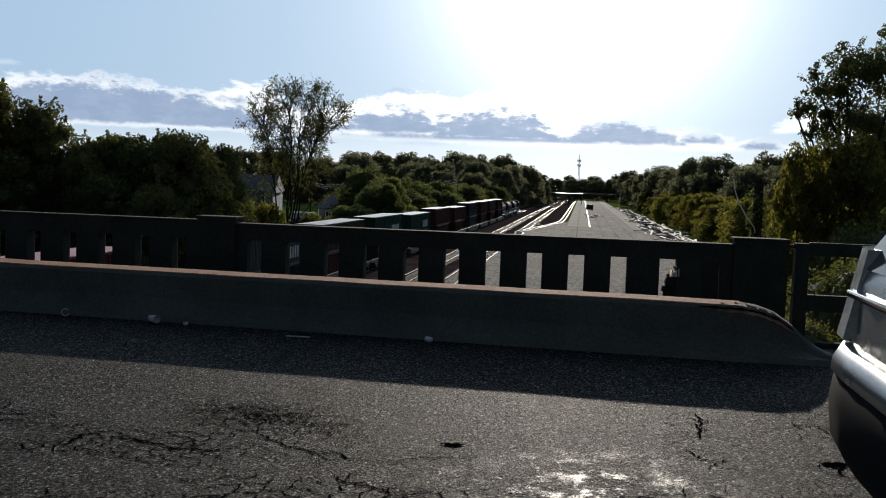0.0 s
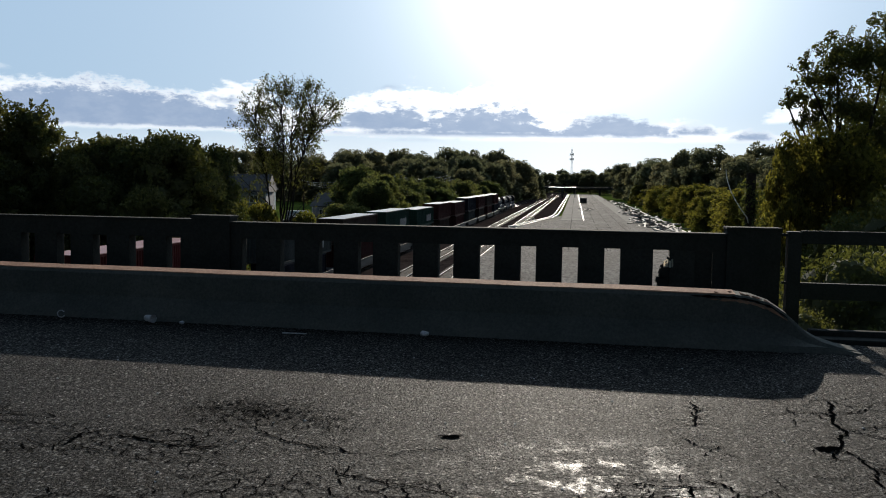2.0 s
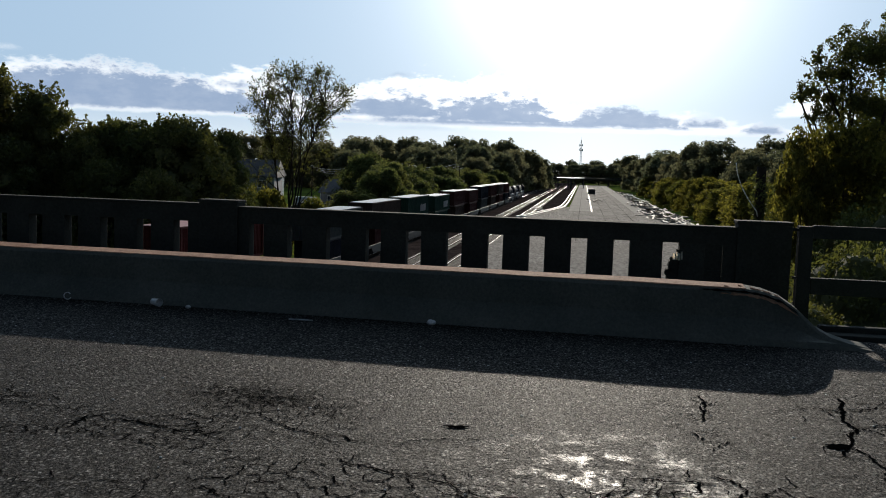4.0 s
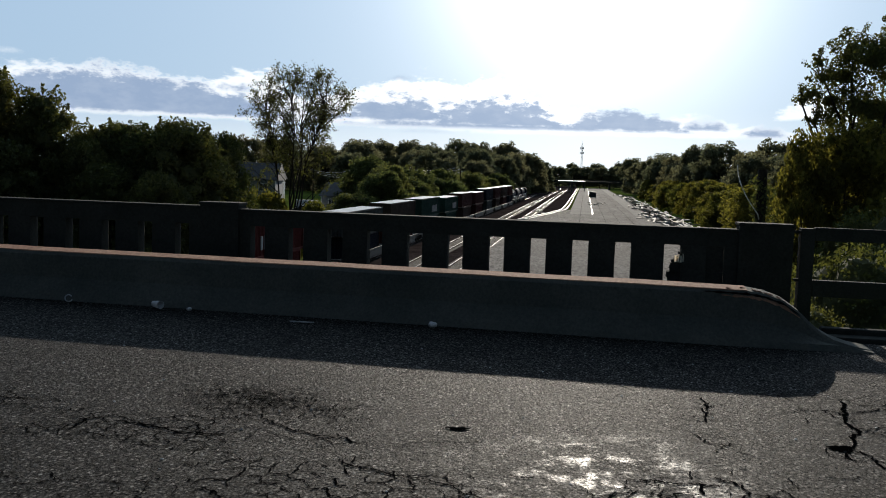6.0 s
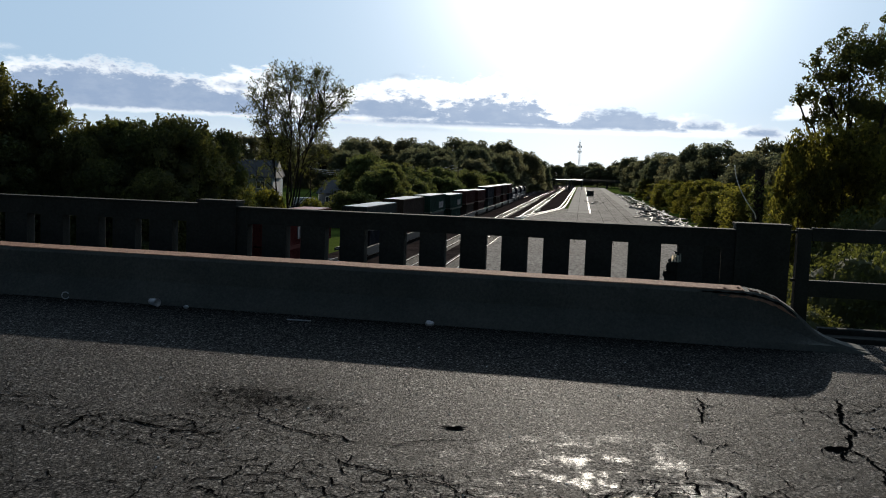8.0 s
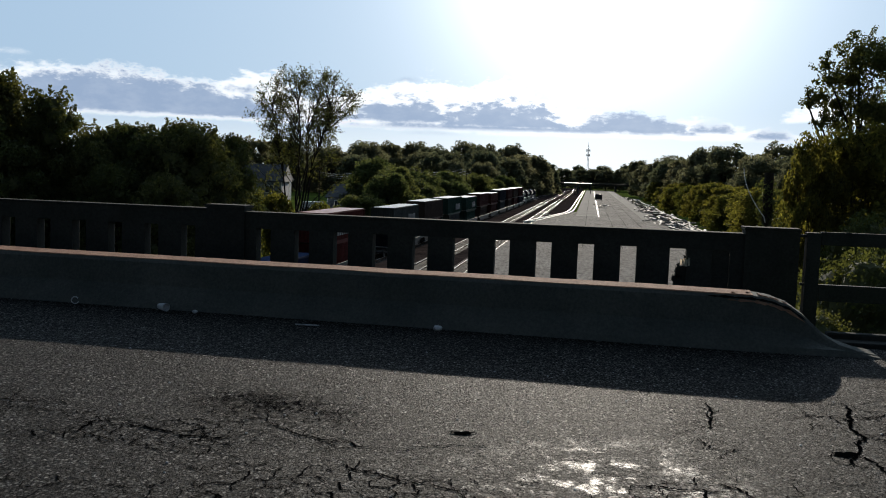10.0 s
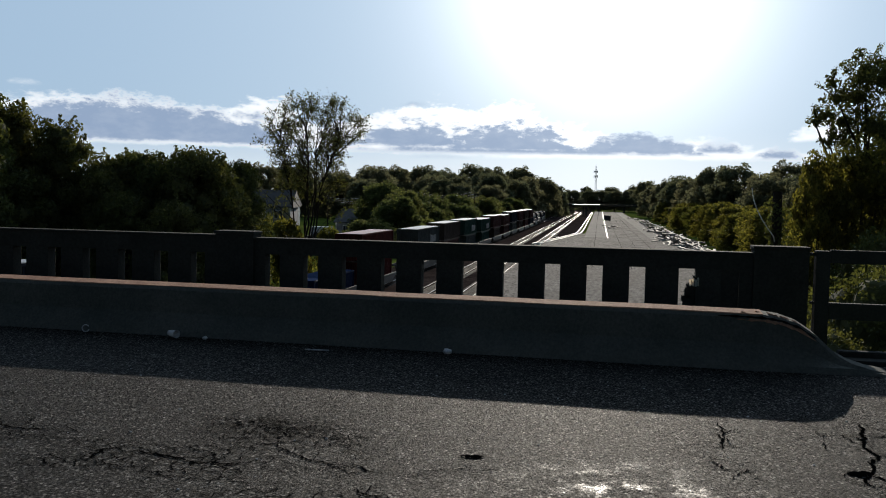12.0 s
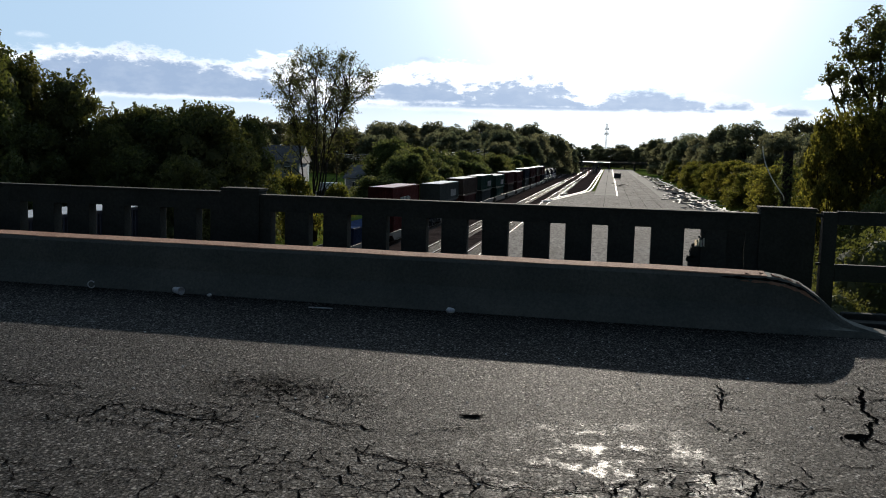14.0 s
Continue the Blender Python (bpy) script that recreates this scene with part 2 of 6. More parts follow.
M_CRACK = matt_black("crack_dirt", (0.010, 0.009, 0.008))
M_WET = material("polished_asphalt", (0.07, 0.068, 0.064), (0.14, 0.135, 0.125), 9, 70, 0.46, bump=0.9, depth=0.006, spread=0.2, spec=0.4)
# near-black base: shade of the backlit concrete is put into the colour
M_CONC = material("backlit_weathered_concrete", (0.027, 0.028, 0.025), (0.046, 0.046, 0.041), 1.3, 28, 0.98, bump=0.5, depth=0.006, rand=0.08, spec=0.06)
M_BARR = material("barrier_concrete", (0.076, 0.079, 0.070), (0.120, 0.118, 0.104), 1.6, 35, 0.95, bump=0.7, depth=0.008, spec=0.1)
M_CREST = material("dusty_concrete_top", (0.24, 0.115, 0.070), (0.43, 0.25, 0.165), 2.2, 40, 0.92, bump=1.0, depth=0.010, spec=0.08, con=(0.45, 1.5))
M_WALK = material("sidewalk_concrete", (0.10, 0.098, 0.092), (0.18, 0.175, 0.165), 1.0, 25, 0.9, spec=0.2)
M_STEEL = material("painted_steel", (0.026, 0.028, 0.027), (0.044, 0.045, 0.043), 2.5, 40, 0.85, bump=0.15, depth=0.003, spec=0.08)
M_RAIL = material("polished_rail", (0.32, 0.29, 0.27), (0.48, 0.45, 0.43), 3, 30, 0.45, 1.0, bump=0.1, depth=0.002)
M_RUST = material("rusty_rail_steel", (0.035, 0.022, 0.016), (0.075, 0.045, 0.032), 3, 30, 0.9, bump=0.2, depth=0.003, spec=0.1)
M_TIE = material("tie_wood", (0.035, 0.028, 0.022), (0.09, 0.07, 0.055), 3, 25, 0.9, rand=0.2)
M_BALLAST = material("ballast", (0.022, 0.017, 0.016), (0.060, 0.047, 0.043), 0.3, 4.0, 1.0, bump=0.25, depth=0.05, spec=0.0, con=(0.4, 1.6))
M_GRASS = material("meadow", (0.045, 0.068, 0.016), (0.115, 0.150, 0.030), 0.08, 2.5, 0.95, bump=0.5, depth=0.1, spec=0.0)
M_YARD = material("yard_paving", (0.062, 0.057, 0.052), (0.160, 0.150, 0.140), 0.25, 3.0, 1.0, bump=0.5, depth=0.06, spec=0.02, con=(0.05, 2.2), stretch=(1.0, 0.22, 1.0))
M_STRIP = material("pale_concrete_strip", (0.17, 0.16, 0.145), (0.26, 0.245, 0.22), 0.2, 2.0, 1.0, spec=0.02)
M_LINE = material("white_kerb_paint", (0.36, 0.35, 0.33), (0.55, 0.53, 0.50), 0.6, 6, 0.6, bump=0.1, spec=0.3)
M_WOOD = material("bleached_timber", (0.20, 0.17, 0.14), (0.50, 0.46, 0.41), 0.8, 9, 0.75, rand=0.35, spec=0.3)
M_BARK = material("bark", (0.016, 0.013, 0.011), (0.05, 0.041, 0.034), 3, 14, 0.98, bump=0.8, depth=0.03, spec=0.1)
M_BLACK = material("dark_underframe", (0.02, 0.02, 0.021), (0.05, 0.048, 0.046), 1, 12, 0.7)
M_RUBBER = material("tyre_rubber", (0.015, 0.015, 0.015), (0.03, 0.03, 0.03), 6, 60, 0.85)
# pale and red roof paints: sunlight on the container tops is put into them
M_ROOFLIT = material("sunlit_roof_paint", (0.42, 0.41, 0.40), (0.62, 0.61, 0.60), 0.5, 5, 0.38, bump=0.1)
M_REDROOF = material("sunlit_red_roof_paint", (0.45, 0.20, 0.18), (0.58, 0.30, 0.27), 0.5, 5, 0.38, bump=0.1)
M_WHITE = material("white_paint", (0.70, 0.70, 0.68), (0.84, 0.84, 0.82), 1.2, 14, 0.5, bump=0.1)
M_LETTER = material("dull_white_lettering", (0.22, 0.22, 0.22), (0.40, 0.40, 0.39), 1.2, 14, 0.7, bump=0.1)
M_GREYBLUE = material("grey_blue_siding", (0.14, 0.16, 0.185), (0.20, 0.22, 0.25), 0.8, 9, 0.8)
M_SLATE = material("dark_shingles", (0.04, 0.042, 0.048), (0.08, 0.08, 0.088), 0.9, 8, 0.75)
M_BLUEROOF = material("blue_roof_paint", (0.03, 0.05, 0.11), (0.06, 0.08, 0.15), 0.5, 5, 1.0, bump=0.1, spec=0.0)
M_GLASS = material("dark_window_glass", (0.02, 0.024, 0.03), (0.03, 0.035, 0.04), 1, 3, 0.08, bump=0)
M_SILVER = material("silver_car_paint", (0.24, 0.25, 0.26), (0.28, 0.29, 0.30), 0.8, 90, 0.28, 0.7, bump=0)
M_BUMPER = material("black_bumper_plastic", (0.010, 0.010, 0.011), (0.016, 0.016, 0.017), 3, 80, 0.85, bump=0.1, depth=0.002, spec=0.02)
M_CHROME = material("chrome", (0.7, 0.7, 0.7), (0.78, 0.78, 0.78), 2, 20, 0.12, 1.0, bump=0)
M_LAMP = material("tail_lamp_lens", (0.34, 0.34, 0.335), (0.55, 0.54, 0.52), 6, 30, 0.10, bump=0)
M_LITTER = material("litter_paper", (0.30, 0.30, 0.31), (0.60, 0.60, 0.62), 12, 60, 0.6, bump=0.3, depth=0.004)
M_SHEET = leaf_material("thin_white_sheet", (0.72, 0.70, 0.66), (0.82, 0.81, 0.79), 0.6, (1.0, 1.0, 1.0))
M_GALV = material("galvanised_steel", (0.33, 0.33, 0.34), (0.48, 0.48, 0.49), 3, 30, 0.4, 0.8, bump=0.1, depth=0.002)
M_LEAF_DARK = leaf_material("dark_leaves", (0.074, 0.084, 0.046), (0.122, 0.130, 0.062), 0.27)
M_LEAF = leaf_material("green_leaves", (0.050, 0.064, 0.032), (0.108, 0.120, 0.062), 0.48, (2.0, 1.95, 1.1))
M_LEAF_Y = leaf_material("yellow_green_leaves", (0.060, 0.064, 0.026), (0.145, 0.138, 0.050), 0.50, (2.0, 1.95, 0.85))
# treeline haze mixed into the leaf colour: paler, greyer and bluer
M_LEAF_HAZED = leaf_material("hazed_far_leaves", (0.090, 0.096, 0.070), (0.130, 0.135, 0.094), 0.46, (2.0, 1.95, 1.5))


# ---- builders ----
def thing(name, x, y, z, label, category, group="", kind="", turn=0):
    e = new(name)
    e.matrix_basis = pose(x, y, z, 0, 0, turn)
    e.empty_display_size = 0.2
    return tagged(e, label, category, group, kind)


def mesh_of(name, bm, mat, smooth=False):
    me = bpy.data.meshes.new(name)
    bm.to_mesh(me)
    bm.free()
    me.materials.append(mat)
    if smooth:
        for p in me.polygons:
            p.use_smooth = True
    return me


def part(name, bm, mat, parent=None, label="", smooth=False):
    ob = new(name, bm if isinstance(bm, bpy.types.Mesh) else mesh_of(name, bm, mat, smooth))
    ob.parent = parent
    return tagged(ob, label)


def box(lo, hi, bevel=0.0, bm=None):
    bm = bm or bmesh.new()
    r = bmesh.ops.create_cube(bm, size=1)
    for v in r["verts"]:
        v.co = Vector([(lo[i] + hi[i]) / 2 + v.co[i] * (hi[i] - lo[i]) for i in range(3)])
    if bevel:
        es = list({e for v in r["verts"] for e in v.link_edges})
        bmesh.ops.bevel(bm, geom=es, offset=bevel, segments=2, affect="EDGES", profile=0.6)
    return bm


def tube(bm, p, q, r0, r1, n=8, cap=True):
    p, q = Vector(p), Vector(q)
    rot = (q - p).to_track_quat("Z", "Y").to_matrix()
    rings = []
    for c, r in ((p, r0), (q, r1)):
        rings.append([bm.verts.new(c + rot @ Vector((r * math.cos(a), r * math.sin(a), 0))) for a in [2 * math.pi * i / n for i in range(n)]])
    for i in range(n):
        bm.faces.new((rings[0][i], rings[0][(i + 1) % n], rings[1][(i + 1) % n], rings[1][i]))
    if cap:
        bm.faces.new(rings[0][::-1])
        bm.faces.new(rings[1])
    return bm


def sweep(bm, pts, r, n=6):
    for a, b in zip(pts, pts[1:]):
        tube(bm, a, b, r, r, n)
    return bm


def loft(bm, rings, close=True):
    """Skin rows of points into a closed body."""
    vs = [[bm.verts.new(p) for p in ring] for ring in rings]
    n = len(vs[0])
    for a, b in zip(vs, vs[1:]):
        for i in range(n):
            bm.faces.new((a[i], a[(i + 1) % n], b[(i + 1) % n], b[i]))
    if close:
        bm.faces.new(vs[0][::-1])
        bm.faces.new(vs[-1])
    bmesh.ops.recalc_face_normals(bm, faces=bm.faces[:])
    return bm

# ---- the bridge: road, barrier, sidewalk, parapet ----
GRADE = 0.01204        # the road climbs a little towards the parapet
RAILS_Z = -8.0
PATCH = (-2.12, 5.85)       # middle of the worn dark patch on the road
DRIFT = -0.007         # the railway bears slightly left of +y


def road_z(y):
    return GRADE * y


def build_road():
    bm = bmesh.new()
    xs = np.linspace(-90, 150, 121)
    ys = np.concatenate([np.linspace(-7, 3, 6), np.linspace(3.5, 9.2, 20)])
    grid = [[bm.verts.new((x, y, road_z(y))) for x in xs] for y in ys]
    for a, b in zip(grid, grid[1:]):
        for i in range(len(xs) - 1):
            bm.faces.new((a[i], a[i + 1], b[i + 1], b[i]))
    road = part("road", bm, M_ASPHALT, None, smooth=True)
    tagged(road, "cracked grey asphalt road across the bridge", "road", kind="structure")
    deck = part("bridge_deck", box((-90, -7.4, -1.3), (2.4, 12.3, -0.16)), M_CONC)
    tagged(deck, "concrete bridge deck under the road", "bridge deck", kind="structure")
    bank = bmesh.new()
    prof = [(-60, -8.02), (-22, -7.6), (-8, -0.3), (9.6, -0.25), (12.2, -0.9), (24, -5.6), (34, -8.02)]
    loft(bank, [[(x, y, z) for y, z in prof] + [(x, 34, -9), (x, -60, -9)] for x in (2.4, 40, 90, 150)])
    tagged(part("embankment", bank, M_GRASS), "grassy road embankment beside the bridge", "embankment", kind="structure")
    bank2 = bmesh.new()
    loft(bank2, [[(x, y, z) for y, z in prof] + [(x, 34, -9), (x, -60, -9)] for x in (-150, -90)])
    tagged(part("embankment", bank2, M_GRASS), "grassy road embankment beside the bridge", "embankment", kind="structure")
    # open cracks, with ragged lips, and shallow holes
    rnd = random.Random(4)

    def strip(row, width):
        cbm = bmesh.new()
        prev = None
        k = 0.5
        for i, (x, y) in enumerate(row):
            k = 0.5 * k + 0.5 * rnd.uniform(0.05, 1.35) ** 1.6
            w = 0.46 * width * (0.45 + 0.7 * k) * min(1, 8 * i / len(row) + 0.1, 8 * (1 - i / len(row)))
            nx, pv = row[min(i + 1, len(row) - 1)], row[max(i - 1, 0)]
            d = Vector((nx[0] - pv[0], nx[1] - pv[1], 0)).normalized()
            s = Vector((-d.y, d.x, 0)) * max(w, 0.002)
            z = road_z(y) + 0.004
            cur = (cbm.verts.new((x + s.x, y + s.y, z)), cbm.verts.new((x - s.x, y - s.y, z)))
            if prev:
                cbm.faces.new((prev[0], cur[0], cur[1], prev[1]))
            prev = cur
        tagged(part("crack", cbm, M_CRACK, road), "dark open crack")

    def crack(pts, width, branch=0.10):
        row = []
        jx = jy = 0.0
        for (x0, y0), (x1, y1) in zip(pts, pts[1:]):
            n = max(2, int(math.hypot(x1 - x0, y1 - y0) / 0.022))
            for i in range(n):
                t = i / n
                jx, jy = 0.6 * jx + rnd.gauss(0, 0.010), 0.6 * jy + rnd.gauss(0, 0.012)
                row.append((x0 + (x1 - x0) * t + jx, y0 + (y1 - y0) * t + jy))
        strip(row, width)
        for x, y in row[2:-2]:
            if branch and rnd.random() < branch:
                a = rnd.uniform(0, 6.28)
                L_ = rnd.uniform(0.12, 0.42)
                b = a + rnd.uniform(-0.9, 0.9)
                crack([(x, y), (x + 0.5 * L_ * math.cos(a), y + 0.5 * L_ * math.sin(a)), (x + 0.5 * L_ * (math.cos(a) + math.cos(b)), y + 0.5 * L_ * (math.sin(a) + math.sin(b)))], width * 0.5, 0.0)

    crack([(1.76, 6.92), (1.76, 6.7), (1.71, 6.52), (1.66, 6.24), (1.66, 6.06), (1.62, 5.85), (1.55, 5.67), (1.45, 5.46), (1.5, 5.31)], 0.024, 0.06)
    crack([(1.55, 5.67), (1.60, 5.50), (1.62, 5.2), (1.56, 4.8)], 0.018, 0.06)
    crack([(1.28, 6.38), (1.48, 6.45), (1.63, 6.5), (1.72, 6.51)], 0.012, 0.06)
    crack([(1.75, 6.50), (2.01, 6.65), (2.6, 6.6)], 0.012, 0.06)
    crack([(1.66, 6.06), (2.0, 5.85), (2.4, 5.95)], 0.014, 0.06)
    crack([(0.59, 6.06), (0.69, 6.02), (0.76, 5.98), (0.78, 6.23), (0.82, 6.49), (0.79, 6.61), (0.71, 6.65)], 0.016, 0.06)
    crack([(0.67, 5.72), (0.72, 5.58), (0.82, 5.52), (0.93, 5.52)], 0.016, 0.06)
    crack([(0.65, 4.95), (0.76, 4.83), (0.82, 4.75), (0.78, 4.61), (0.75, 4.47), (0.68, 4.4)], 0.017, 0.06)
    crack([(0.25, 4.78), (0.37, 4.74), (0.57, 4.77), (0.62, 4.76), (0.59, 4.64), (0.47, 4.61), (0.39, 4.54), (0.25, 4.52)], 0.017, 0.06)
    crack([(0.81, 4.7), (0.92, 4.67), (1.04, 4.66), (1.18, 4.7)], 0.016, 0.06)
    crack([(0.62, 4.54), (0.78, 4.61)], 0.010, 0.06)
    crack([(0.47, 4.61), (0.51, 4.47), (0.55, 4.42)], 0.012, 0.06)
    crack([(0.15, 4.52), (0.11, 4.42), (0.08, 4.35)], 0.022, 0.06)
    crack([(-0.14, 4.29), (-0.05, 4.34), (0.06, 4.33)], 0.012, 0.06)
    crack([(-2.11, 5.41), (-1.95, 5.42), (-1.81, 5.25), (-1.54, 5.08), (-1.33, 5.05), (-1.1, 4.97)], 0.018, 0.06)
    crack([(-1.26, 4.73), (-1.2, 4.62), (-1.02, 4.57), (-0.87, 4.54), (-0.64, 4.49), (-0.57, 4.42)], 0.018, 0.06)
    crack([(-0.87, 4.56), (-0.75, 4.59), (-0.68, 4.64)], 0.010, 0.06)
    crack([(-1.1, 4.97), (-0.97, 5.03), (-0.82, 5.17), (-0.72, 5.2), (-0.59, 5.18), (-0.5, 5.23)], 0.013, 0.06)
    crack([(-0.53, 4.43), (-0.49, 4.31), (-0.34, 4.33), (-0.14, 4.35), (-0.02, 4.32)], 0.014, 0.06)
    crack([(-0.35, 4.66), (-0.27, 4.66), (-0.22, 4.72)], 0.014, 0.06)
    crack([(-4.2, 5.42), (-3.85, 5.4), (-3.63, 5.39), (-3.41, 5.39)], 0.016, 0.06)
    crack([(-3.74, 5.24), (-3.5, 5.25), (-3.21, 5.23)], 0.012, 0.06)
    crack([(-2.9, 4.81), (-2.86, 4.88), (-2.88, 5.06), (-2.78, 5.19)], 0.018, 0.06)
    crack([(-2.72, 5.08), (-2.53, 5.04), (-2.35, 4.97), (-2.03, 4.93), (-1.97, 5.03)], 0.024, 0.06)
    crack([(-2.82, 4.8), (-2.55, 4.78)], 0.012, 0.06)
    crack([(-2.31, 4.68), (-2.15, 4.72)], 0.010, 0.06)
    crack([(-2.89, 4.07), (-2.76, 4.06), (-2.65, 4.05)], 0.018, 0.06)
    crack([(-2.6, 3.74), (-2.48, 3.74), (-2.22, 3.71), (-2.09, 3.74)], 0.016, 0.06)
    crack([(-2.05, 4.47), (-1.94, 4.46), (-1.83, 4.54)], 0.009, 0.06)
    crack([(-1.77, 4.13), (-1.63, 4.05)], 0.012, 0.06)
    crack([(-1.84, 3.86), (-1.74, 3.82), (-1.6, 3.82)], 0.018, 0.06)

    def blot(x, y, rx, ry, mat, label, name, lift=0.004, seed=0):
        r = random.Random(seed)
        b2 = bmesh.new()
        n = 40
        ph = [r.uniform(0, 6.28) for _ in range(5)]
        ring = []
        for i in range(n):
            a = 2 * math.pi * i / n
            k = 1 + 0.22 * math.sin(2 * a + ph[0]) + 0.16 * math.sin(3 * a + ph[1]) + 0.13 * math.sin(7 * a + ph[2]) + 0.10 * math.sin(11 * a + ph[3])
            yy = y + ry * k * math.sin(a)
            ring.append(b2.verts.new((x + rx * k * math.cos(a), yy, road_z(yy) + lift)))
        c = b2.verts.new((x, y, road_z(y) + lift))
        for i in range(n):
            b2.faces.new((c, ring[i], ring[(i + 1) % n]))
        tagged(part(name, b2, mat, road), label)

    # fine crazing between the open cracks, and the pitted old patch
    fine = bmesh.new()

    def hair(x, y, a, length, width):
        prev = None
        n = max(3, int(length / 0.03))
        for i in range(n + 1):
            w = width * rnd.uniform(0.3, 1.2) * (0.25 if i in (0, n) else 1.0)
            z = road_z(y) + 0.003
            cur = (fine.verts.new((x - math.sin(a) * w, y + math.cos(a) * w, z)), fine.verts.new((x + math.sin(a) * w, y - math.cos(a) * w, z)))
            if prev:
                fine.faces.new((prev[0], cur[0], cur[1], prev[1]))
            prev = cur
            a += rnd.gauss(0, 0.45)
            x, y = x + 0.03 * math.cos(a), y + 0.03 * math.sin(a)

    def alligator(x0, x1, y0, y1, cell, keep, width):
        """Crazing of many-sided plates: the edges of a shaken honeycomb, thinning out towards the rim."""
        nx, ny = int((x1 - x0) / (cell * 1.5)) + 1, int((y1 - y0) / (cell * 0.866)) + 1
        nodes = {}

        def node(i, j):
            if (i, j) not in nodes:
                nodes[i, j] = (x0 + i * cell * 0.5 + rnd.gauss(0, cell * 0.23), y0 + j * cell * 0.866 + rnd.gauss(0, cell * 0.23))
            return nodes[i, j]

        for a in range(nx):
            for b in range(ny):
                i, j = 3 * a, b
                if (a + b) % 2:
                    continue
                ring = [(i - 2, j), (i - 1, j + 1), (i + 1, j + 1), (i + 2, j)]
                for p, q in zip(ring, ring[1:]):
                    (px, py), (qx, qy) = node(*p), node(*q)
                    u, v = ((px + qx) / 2 - x0) / (x1 - x0) * 2 - 1, ((py + qy) / 2 - y0) / (y1 - y0) * 2 - 1
                    d = 0.7 * noise.noise((px * 2.3, py * 3.1, 4.0)) + 1.2 - max(abs(u), abs(v))
                    if rnd.random() > keep * min(1.0, max(0.0, 2.4 * d)):
                        continue
                    prev = None
                    size = 1.2 * width * rnd.uniform(0.4, 1.15)
                    along_x, along_y = qx - px, qy - py
                    long = math.hypot(along_x, along_y) + 1e-6
                    for k in range(6):
                        f = k / 5
                        off = rnd.gauss(0, cell * 0.06) if 0 < k < 5 else 0.0
                        cx, cy = px + along_x * f - along_y / long * off, py + along_y * f + along_x / long * off
                        w = max(0.0009, size * rnd.uniform(0.3, 1.25))
                        z = road_z(cy) + 0.003
                        cur = (fine.verts.new((cx - along_y / long * w, cy + along_x / long * w, z)), fine.verts.new((cx + along_y / long * w, cy - along_x / long * w, z)))
                        if prev:
                            fine.faces.new((prev[0], cur[0], cur[1], prev[1]))
                        prev = cur

    for area in ((-3.15, -1.85, 4.62, 5.25, 0.07, 0.95, 0.0045), (-1.75, -0.45, 3.75, 4.62, 0.085, 0.95, 0.0050), (-4.3, -3.15, 5.1, 5.5, 0.08, 0.75, 0.0040), (0.15, 1.25, 4.2, 5.0, 0.11, 0.8, 0.0045),
                 (0.5, 1.05, 5.35, 6.75, 0.11, 0.4, 0.0035), (1.3, 2.5, 4.9, 7.1, 0.15, 0.55, 0.0045), (-2.35, -1.25, 4.85, 5.55, 0.075, 0.65, 0.0036), (-3.1, -1.9, 3.5, 4.25, 0.085, 0.7, 0.0045), (-0.6, 0.35, 3.8, 4.55, 0.10, 0.75, 0.0045)):
        alligator(*area)
    for cx, cy, rx, ry, n in ((PATCH[0], PATCH[1], 0.42, 0.21, 420), (PATCH[0] + 0.22, PATCH[1] - 0.22, 0.45, 0.17, 260)):
        for _ in range(n):
            hair(rnd.gauss(cx, rx * 0.62), rnd.gauss(cy, ry * 0.62), rnd.uniform(0, 6.28), rnd.uniform(0.02, 0.05), rnd.uniform(0.0015, 0.0042))
    tagged(part("crazing", fine, M_CRACK, road), "fine dark crazing in the asphalt", kind="stuff")

    blot(-0.73, 5.43, 0.06, 0.035, M_CRACK, "small dark pothole", "pothole", 0.006, 1)
    grit = bmesh.new()
    for _ in range(70):
        x, y, r = rnd.uniform(-4.2, 2.6), rnd.uniform(3.6, 8.0), rnd.uniform(0.003, 0.0085)
        q = bmesh.ops.create_icosphere(grit, subdivisions=1, radius=r)
        for v in q["verts"]:
            v.co = Vector((x + v.co.x * 1.3, y + v.co.y, road_z(y) + r * 0.5 + v.co.z * 0.7))
    tagged(part("grit", grit, M_LITTER, road), "pale loose grit on the asphalt", kind="stuff")
    blot(1.47, 5.62, 0.075, 0.045, M_CRACK, "dark broken pothole", "pothole", 0.006, 2)


build_road()


